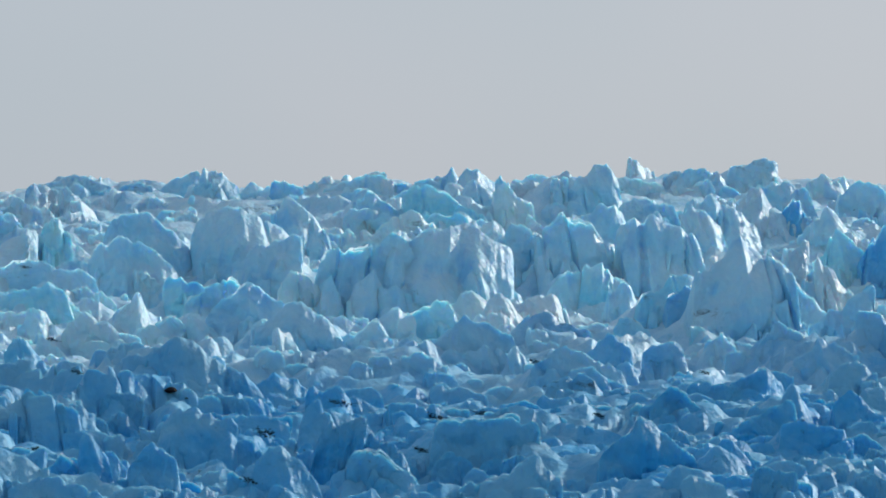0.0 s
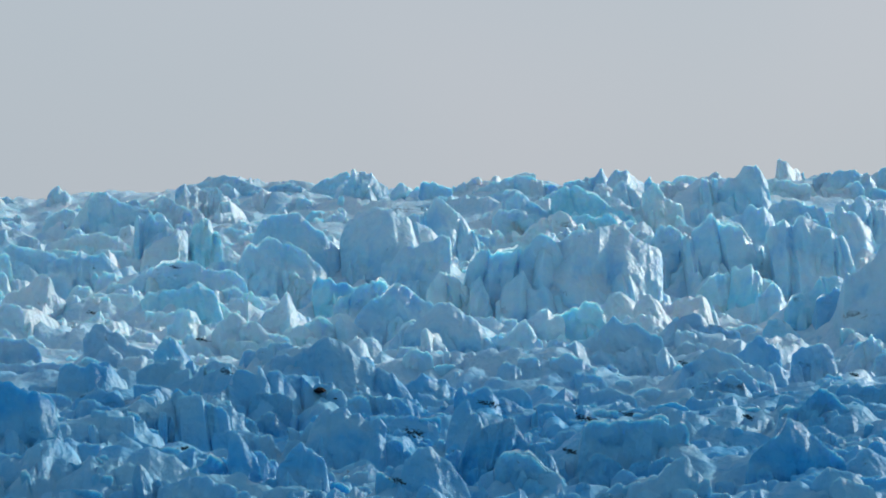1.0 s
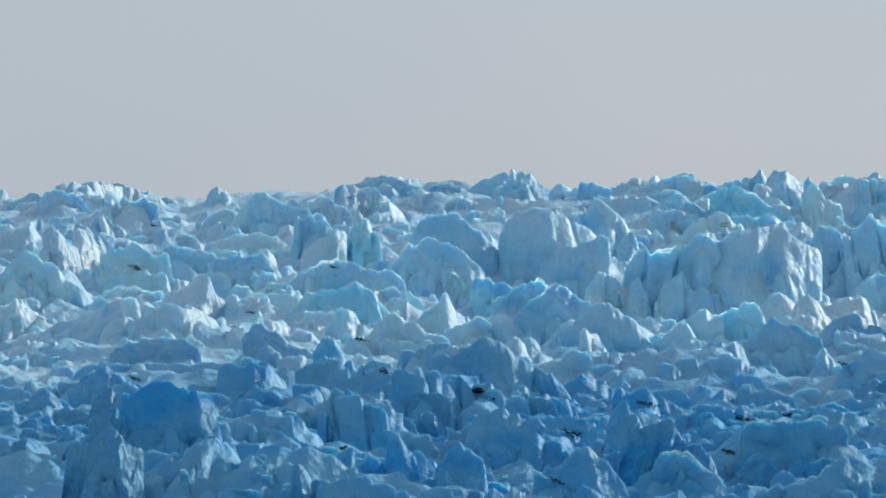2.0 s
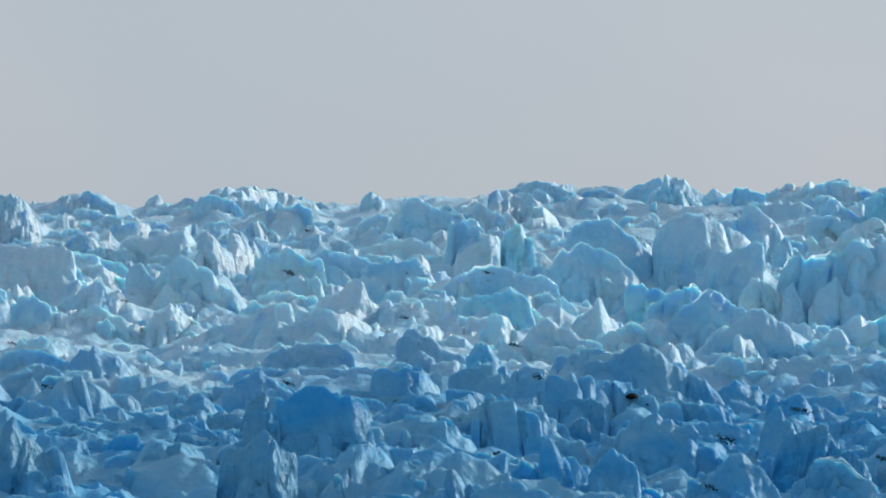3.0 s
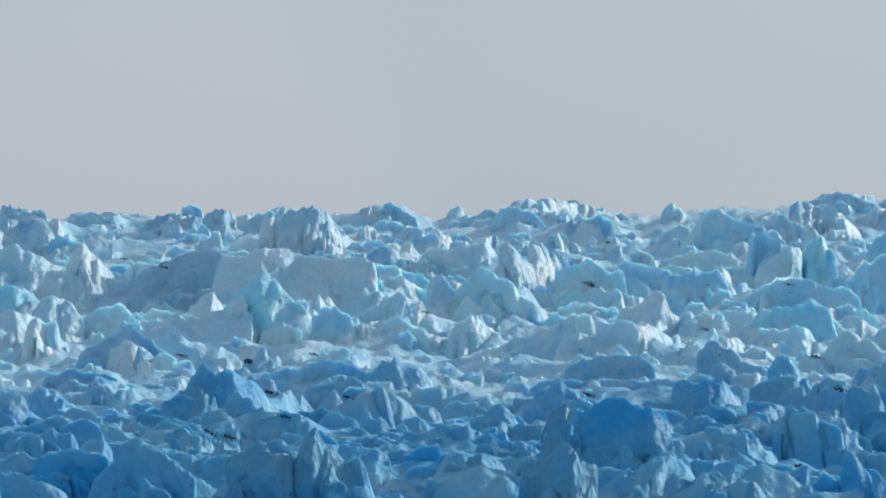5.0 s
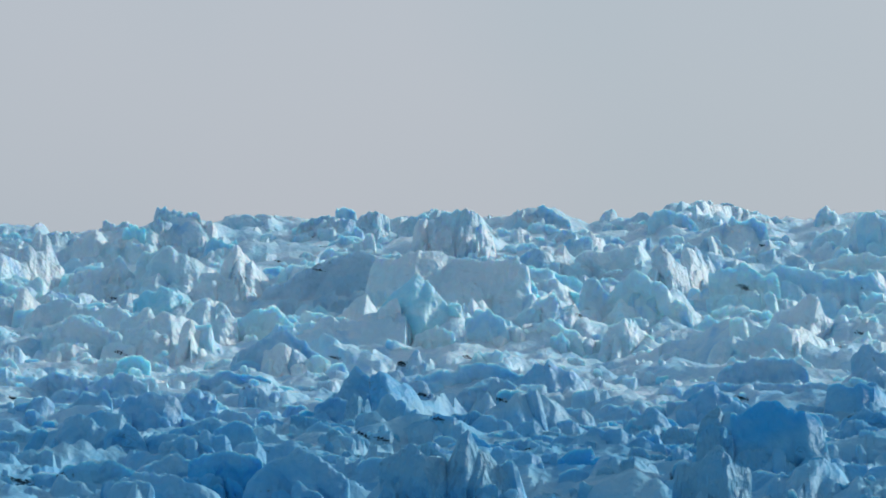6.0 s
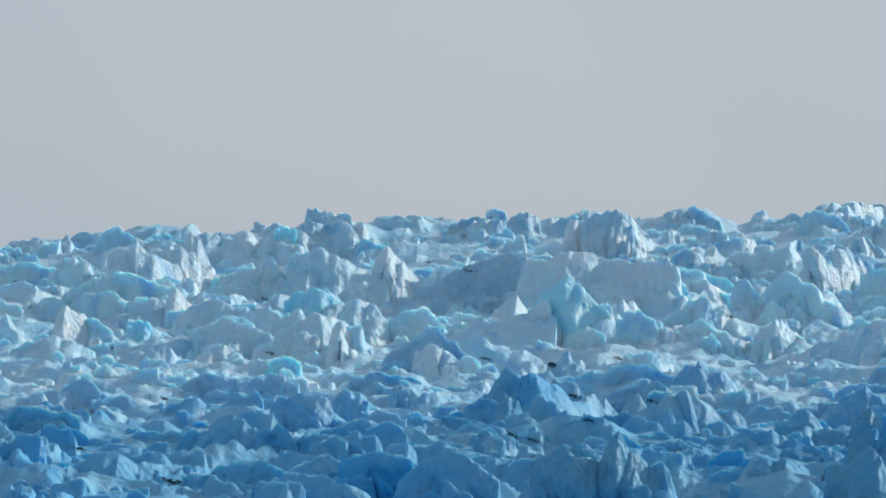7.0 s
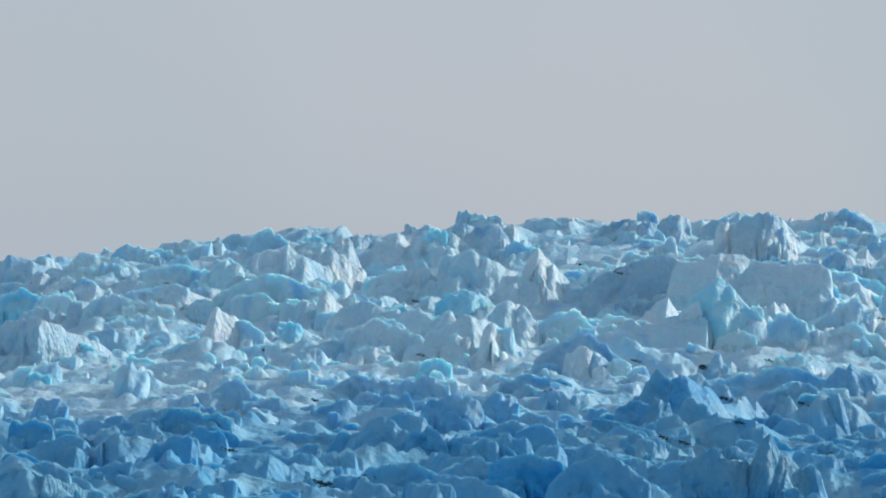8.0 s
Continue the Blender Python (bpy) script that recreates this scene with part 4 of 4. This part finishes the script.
serac("cyan", -88.5, 608.3, 20.9, 5.1, 2.7, 3.6, 0.5, 0.8, 0.8, 267)
serac("white", -107.2, 664.3, 22.5, 6.3, 2.2, 5.1, 0.4, 0.6, 0.6, 268)
serac("slate", -91.8, 562.4, 18.0, 9.2, 3.6, 7.4, 0.4, 0.4, 0.6, 269)
serac("slate", -83.3, 557.8, 18.3, 7.9, 3.5, 6.3, 0.5, 0.5, 0.7, 270)
serac("slate", -71.3, 504.2, 16.4, 7.3, 3.9, 5.9, 0.5, 0.8, 0.8, 271)
serac("slate", -67.0, 515.1, 17.0, 5.4, 3.7, 4.3, 0.4, 0.5, 0.6, 272)
serac("slate", -63.0, 537.4, 18.1, 2.8, 2.9, 2.3, 0.5, 0.6, 0.6, 273)
serac("slate", -68.2, 563.1, 19.3, 9.2, 3.0, 7.3, 0.4, 0.6, 0.6, 274)
serac("slate", -67.4, 457.3, 14.2, 4.8, 3.6, 3.9, 0.5, 0.6, 0.4, 275)
serac("slate", -62.0, 457.7, 14.3, 6.3, 2.4, 5.1, 0.3, 0.7, 0.7, 276)
serac("slate", -57.5, 425.1, 12.5, 7.0, 3.1, 5.6, 0.5, 0.6, 0.6, 277)
serac("slate", -55.7, 398.0, 11.5, 10.5, 3.2, 8.4, 0.6, 0.5, 0.5, 278)
serac("slate", -43.3, 512.6, 17.3, 5.7, 6.1, 4.5, 0.3, 0.7, 0.4, 279)
serac("slate", -46.0, 586.3, 21.1, 4.4, 4.4, 3.5, 0.5, 0.5, 0.6, 280)
serac("cliff", -45.7, 501.6, 16.8, 3.1, 4.0, 2.2, 0.3, 0.7, 0.4, 281)
serac("slate", -49.4, 511.8, 17.1, 5.8, 3.0, 4.6, 0.5, 0.6, 0.6, 282)
serac("slate", -35.7, 481.6, 16.3, 7.4, 2.8, 5.9, 0.6, 0.4, 0.6, 283)
serac("cliff", -31.7, 425.8, 12.7, 4.8, 4.8, 3.4, 0.5, 0.6, 0.5, 284)
serac("slate", -20.2, 435.0, 13.3, 6.1, 3.1, 4.9, 0.5, 0.7, 0.6, 285)
serac("slate", -12.8, 425.5, 12.7, 3.6, 3.9, 2.9, 0.4, 0.6, 0.5, 286)
serac("slate", -11.3, 499.6, 17.2, 4.3, 2.9, 3.4, 0.5, 0.5, 0.5, 287)
serac("white", -89.0, 910.8, 47.0, 6.9, 4.9, 5.5, 0.3, 0.9, 0.4, 288)
serac("white", -66.1, 874.4, 44.6, 5.2, 6.1, 4.1, 0.2, 0.8, 0.3, 289)
serac("white", -59.6, 871.1, 44.7, 3.7, 7.0, 3.5, 0.4, 0.8, 0.4, 290)
serac("white", -54.0, 860.7, 43.9, 3.1, 6.1, 3.1, 0.4, 0.9, 0.5, 291)
serac("white", -34.4, 869.5, 43.7, 3.2, 4.3, 2.5, 0.3, 0.9, 0.6, 292)
serac("white", -31.6, 878.6, 44.2, 4.0, 4.8, 3.2, 0.3, 0.9, 0.4, 293)
serac("white", -35.5, 822.5, 40.1, 3.3, 5.0, 2.6, 0.4, 0.8, 0.4, 294)
serac("white", -15.1, 793.1, 38.6, 4.7, 6.2, 3.7, 0.2, 0.8, 0.15, 295, 1)
serac("white", -10.2, 800.6, 39.2, 4.4, 5.4, 3.5, 0.25, 0.9, 0.3, 296, 1)
serac("white", -6.0, 839.6, 42.4, 3.6, 5.3, 2.9, 0.3, 0.8, 0.2, 297)
serac("white", -0.4, 878.2, 45.5, 5.3, 4.5, 4.2, 0.2, 0.9, 0.7, 298)
serac("white", -8.0, 917.7, 50.5, 7.6, 6.3, 6.1, 0.2, 0.95, 0.7, 299)
serac("white", -2.3, 932.2, 51.5, 3.6, 4.8, 2.9, 0.4, 0.9, 0.7, 300)
serac("white", -25.0, 705.3, 27.6, 5.1, 3.3, 4.1, 0.3, 0.6, 0.1, 301)
serac("bright", -18.4, 671.1, 26.0, 6.3, 4.8, 5.0, 0.4, 0.6, 0.4, 302)
serac("pale", -29.3, 683.5, 26.6, 4.0, 4.1, 2.8, 0.4, 0.5, 0.2, 303)
serac("pale", -3.6, 654.0, 25.2, 3.9, 2.1, 2.7, 0.5, 0.7, 0.6, 304)
serac("pale", -24.8, 672.6, 25.3, 5.1, 2.0, 3.5, 0.4, 0.7, 0.7, 305)
serac("pale", -66.1, 672.3, 25.2, 7.0, 2.9, 4.9, 0.4, 0.6, 0.4, 306)
serac("pale", -49.1, 670.4, 25.7, 6.5, 3.2, 4.5, 0.5, 0.5, 0.5, 307)
serac("pale", -39.5, 668.4, 26.0, 5.6, 3.9, 3.9, 0.5, 0.5, 0.5, 308)
serac("cliff", -30.6, 406.9, 11.8, 5.0, 6.0, 3.5, 0.5, 0.6, 0.6, 309)
serac("pale", 127.0, 591.1, 23.9, 3.6, 4.2, 2.5, 0.5, 0.5, 0.4, 310)
serac("ice", 107.4, 573.5, 22.4, 6.4, 5.5, 5.1, 0.5, 0.4, 0.5, 311)
serac("cyan", 120.3, 624.0, 25.8, 5.2, 4.4, 3.6, 0.4, 0.7, 0.5, 312)
serac("blue", 135.8, 654.6, 28.2, 6.6, 7.2, 4.6, 0.4, 0.7, 0.6, 313)
serac("blue", 191.8, 825.1, 46.2, 5.0, 8.2, 4.1, 0.5, 0.6, 0.7, 314)
serac("blue", 185.3, 733.6, 34.9, 3.9, 10.1, 5.0, 0.5, 0.6, 0.7, 315)
serac("ice", 134.0, 539.0, 20.3, 6.5, 4.4, 5.2, 0.5, 0.5, 0.6, 316)
serac("pale", 99.8, 803.6, 42.6, 3.8, 3.8, 2.7, 0.4, 0.6, 0.4, 317)


GRID = glacier_surface()
for kind, count, low, high, size_low, size_high, seed in (
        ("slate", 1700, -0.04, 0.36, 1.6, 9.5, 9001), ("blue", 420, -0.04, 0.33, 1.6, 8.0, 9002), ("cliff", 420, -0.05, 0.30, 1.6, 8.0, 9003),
        ("ice", 760, 0.16, 0.97, 1.2, 5.5, 9004), ("pale", 540, 0.30, 0.80, 1.2, 5.5, 9005), ("bright", 600, 0.34, 0.98, 1.2, 5.5, 9006),
        ("white", 360, 0.36, 0.98, 1.0, 4.5, 9007), ("cyan", 160, 0.30, 0.95, 1.2, 5.0, 9008), ("flute", 260, 0.60, 0.98, 1.2, 4.5, 9009),
        ("ice", 260, 0.55, 0.95, 4.0, 9.0, 9010), ("bright", 200, 0.40, 0.95, 4.0, 9.0, 9011), ("flute", 180, 0.70, 0.95, 3.5, 7.5, 9012)):
    ice_rubble(GRID, kind, count, low, high, size_low, size_high, seed)


# ---- rock in the ice ----
def rock_material(name, dark, light):
    m = bpy.data.materials.new(name)
    m.use_nodes = True
    n, l = m.node_tree.nodes, m.node_tree.links
    t, r = n.new("ShaderNodeTexNoise"), n.new("ShaderNodeValToRGB")
    t.inputs["Scale"].default_value, t.inputs["Detail"].default_value = 4.0, 6.0
    r.color_ramp.elements[0].color, r.color_ramp.elements[1].color = (*dark, 1), (*light, 1)
    l.new(n.new("ShaderNodeTexCoord").outputs["Object"], t.inputs["Vector"])
    l.new(t.outputs["Fac"], r.inputs["Fac"])
    l.new(r.outputs["Color"], n["Principled BSDF"].inputs["Base Color"])
    n["Principled BSDF"].inputs["Roughness"].default_value = 0.9
    n["Principled BSDF"].inputs["Specular IOR Level"].default_value = 0.1
    return m


ROCK = rock_material("dark_rock", (0.004, 0.004, 0.006), (0.014, 0.014, 0.018))
GRIT = rock_material("wet_blue_grey_silt", (0.010, 0.030, 0.045), (0.035, 0.075, 0.10))
bpy.context.view_layer.update()
SOLID = bpy.context.evaluated_depsgraph_get()


def ice_face(x, y, z):
    """The ice that a level line from the viewpoint's side first meets at that bearing and height."""
    away = Vector((x, y, 0)).normalized()
    hit, place, normal, _, _, _ = scene.ray_cast(SOLID, Vector((x, y, z)) - 3.5 * away, away, distance=25)
    return (place, normal) if hit else (None, None)


def stone(rng, size, seed):
    unit, faces = ball(1 if size < 0.4 else 3)
    stretch = np.array([rng.uniform(0.8, 1.5), rng.uniform(0.7, 1.2), rng.uniform(0.5, 0.9)])
    bulge = 0.25 * rough_noise(*(unit * 1.7 + seed).T, seed, 3) if size > 0.4 else np.random.default_rng(seed).uniform(-0.3, 0.3, len(unit))
    co = unit * stretch * size * (1 + bulge)[:, None]
    return co, faces


def boulder(x, y, z, wide, seed):
    rng = random.Random(seed)
    place, _ = ice_face(x, y, z)
    co, faces = stone(rng, wide / 2, seed)
    co[:, 1] *= 1.5
    co[:, 2] *= 0.5
    co[:, 0] *= 0.8 * wide / np.ptp(co[:, 0])
    ob = new("boulder", mesh_of("boulder", co, faces, ROCK))
    ob.location = place or (x, y, z)
    return tagged(ob, "dark brown-black boulder frozen into the blue ice", "boulder")


def rubble(x, y, z, wide, high, count, seed):
    """Dark grit and stones melting out of a face of ice."""
    rng = random.Random(seed)
    verts, tris, total = [], [], 0
    for k in range(2 * count):
        along, over = rng.gauss(0, 0.36), rng.gauss(0, 0.3)
        place, _ = ice_face(x + along * wide / 2, y, z + over * high / 2 - 0.12 * wide * along)
        if place is None or abs(place.y - y) > 5:
            continue
        for beside in (0.0, rng.uniform(-0.25, 0.25)):
            co, faces = stone(rng, rng.choice((0.035, 0.05, 0.06, 0.08, 0.11)), seed + k)
            co[:, 1] *= 0.4
            verts.append(co + np.array(place) + np.array([beside, 0.02, 0.0]))
            tris.append(faces + total)
            total += len(co)
    if total:
        ob = new("rubble", mesh_of("rubble", np.concatenate(verts), np.concatenate(tris).astype(np.int32), GRIT))
        tagged(ob, "dark grit and small stones melting out of the ice", "rubble", "rubble on the glacier", "stuff")


boulder(40.2, 493.3, 20.8, 1.9, 301)
boulder(42.0, 492.7, 19.9, 0.5, 302)
rubble(28.5, 501.0, 24.2, 5.5, 1.6, 110, 510)
rubble(32.8, 620.8, 25.7, 3.5, 0.8, 50, 610)
rubble(37.6, 524.6, 25.7, 2.4, 0.8, 32, 710)
rubble(29.8, 498.6, 22.6, 3.5, 1, 50, 810)
rubble(60.1, 493.7, 19.6, 4.5, 0.8, 50, 910)
rubble(95.7, 548.8, 20.4, 3.6, 1.3, 90, 1010)
rubble(68.8, 470.0, 18.4, 4.5, 1.0, 80, 1110)
rubble(76.5, 486.3, 18.4, 4, 1.0, 70, 1210)
rubble(48.3, 463.7, 16.8, 3, 1.2, 60, 1310)
rubble(91.3, 494.0, 18.4, 3, 0.8, 50, 1410)
rubble(100.0, 592.5, 23.6, 2.4, 0.8, 32, 1510)
rubble(116.8, 555.0, 22.8, 2.4, 0.8, 32, 1610)
rubble(40.7, 405.7, 13.8, 2.4, 0.8, 32, 1710)
rubble(62.8, 443.2, 15.6, 2.4, 0.8, 32, 1810)
rubble(112.1, 589.4, 23.0, 2.4, 0.8, 32, 1910)
rubble(22.6, 452.4, 15.1, 2.4, 0.8, 32, 2010)
rubble(-48.0, 588.2, 23.7, 2.2, 1.6, 60, 2110)
rubble(-42.5, 648.6, 24.1, 2.4, 0.8, 32, 2210)
rubble(-41.1, 540.7, 20.1, 2.4, 0.8, 32, 2310)
rubble(-29.9, 521.4, 20.1, 2.4, 0.8, 32, 2410)
rubble(-34.7, 482.5, 18.4, 2.4, 0.8, 32, 2510)
rubble(-0.2, 555.5, 20.5, 2.4, 0.8, 32, 2610)
rubble(-26.4, 677.6, 31.0, 2.4, 0.8, 32, 2710)
rubble(-0.3, 754.1, 36.8, 3, 1.6, 60, 2810)
rubble(3.0, 851.1, 46.3, 2.4, 0.8, 32, 2910)
rubble(-22.7, 450.8, 16.1, 2.4, 0.8, 32, 3010)
rubble(18.5, 674.9, 29.2, 2.4, 0.8, 32, 3110)
rubble(33.4, 717.5, 37.2, 2.4, 0.8, 32, 3210)
rubble(-129.1, 689.5, 23.2, 2.4, 0.8, 32, 3310)
rubble(-118.9, 790.4, 32.3, 2.4, 0.8, 32, 3410)
rubble(-61.0, 628.1, 23.7, 2.4, 0.8, 32, 3510)
rubble(-47.9, 588.1, 23.6, 2.4, 1.6, 60, 3610)
rubble(-95.4, 858.0, 40.8, 2.4, 0.8, 32, 3710)
rubble(-74.9, 736.8, 38.0, 2.4, 0.8, 32, 3810)
rubble(-66.9, 506.4, 18.0, 2.4, 0.8, 32, 3910)
rubble(-58.7, 469.2, 15.2, 2.4, 0.8, 32, 4010)
rubble(-40.9, 480.2, 16.0, 2.4, 0.8, 32, 4110)
rubble(-67.2, 411.9, 13.8, 2.4, 0.8, 32, 4210)
rubble(-71.2, 412.3, 12.8, 4, 0.8, 70, 4310)
rubble(-97.4, 558.1, 18.0, 2.4, 0.8, 32, 4410)
rubble(-92.0, 471.8, 13.9, 2.4, 0.8, 32, 4510)
rubble(-98.4, 661.5, 23.4, 2.4, 0.8, 32, 4610)
rubble(-43.3, 481.5, 16.5, 2.4, 0.8, 32, 4710)
rubble(-89.7, 744.1, 36.7, 2.4, 0.8, 32, 4810)
rubble(-176.5, 835.9, 34.6, 2.4, 0.8, 32, 4910)
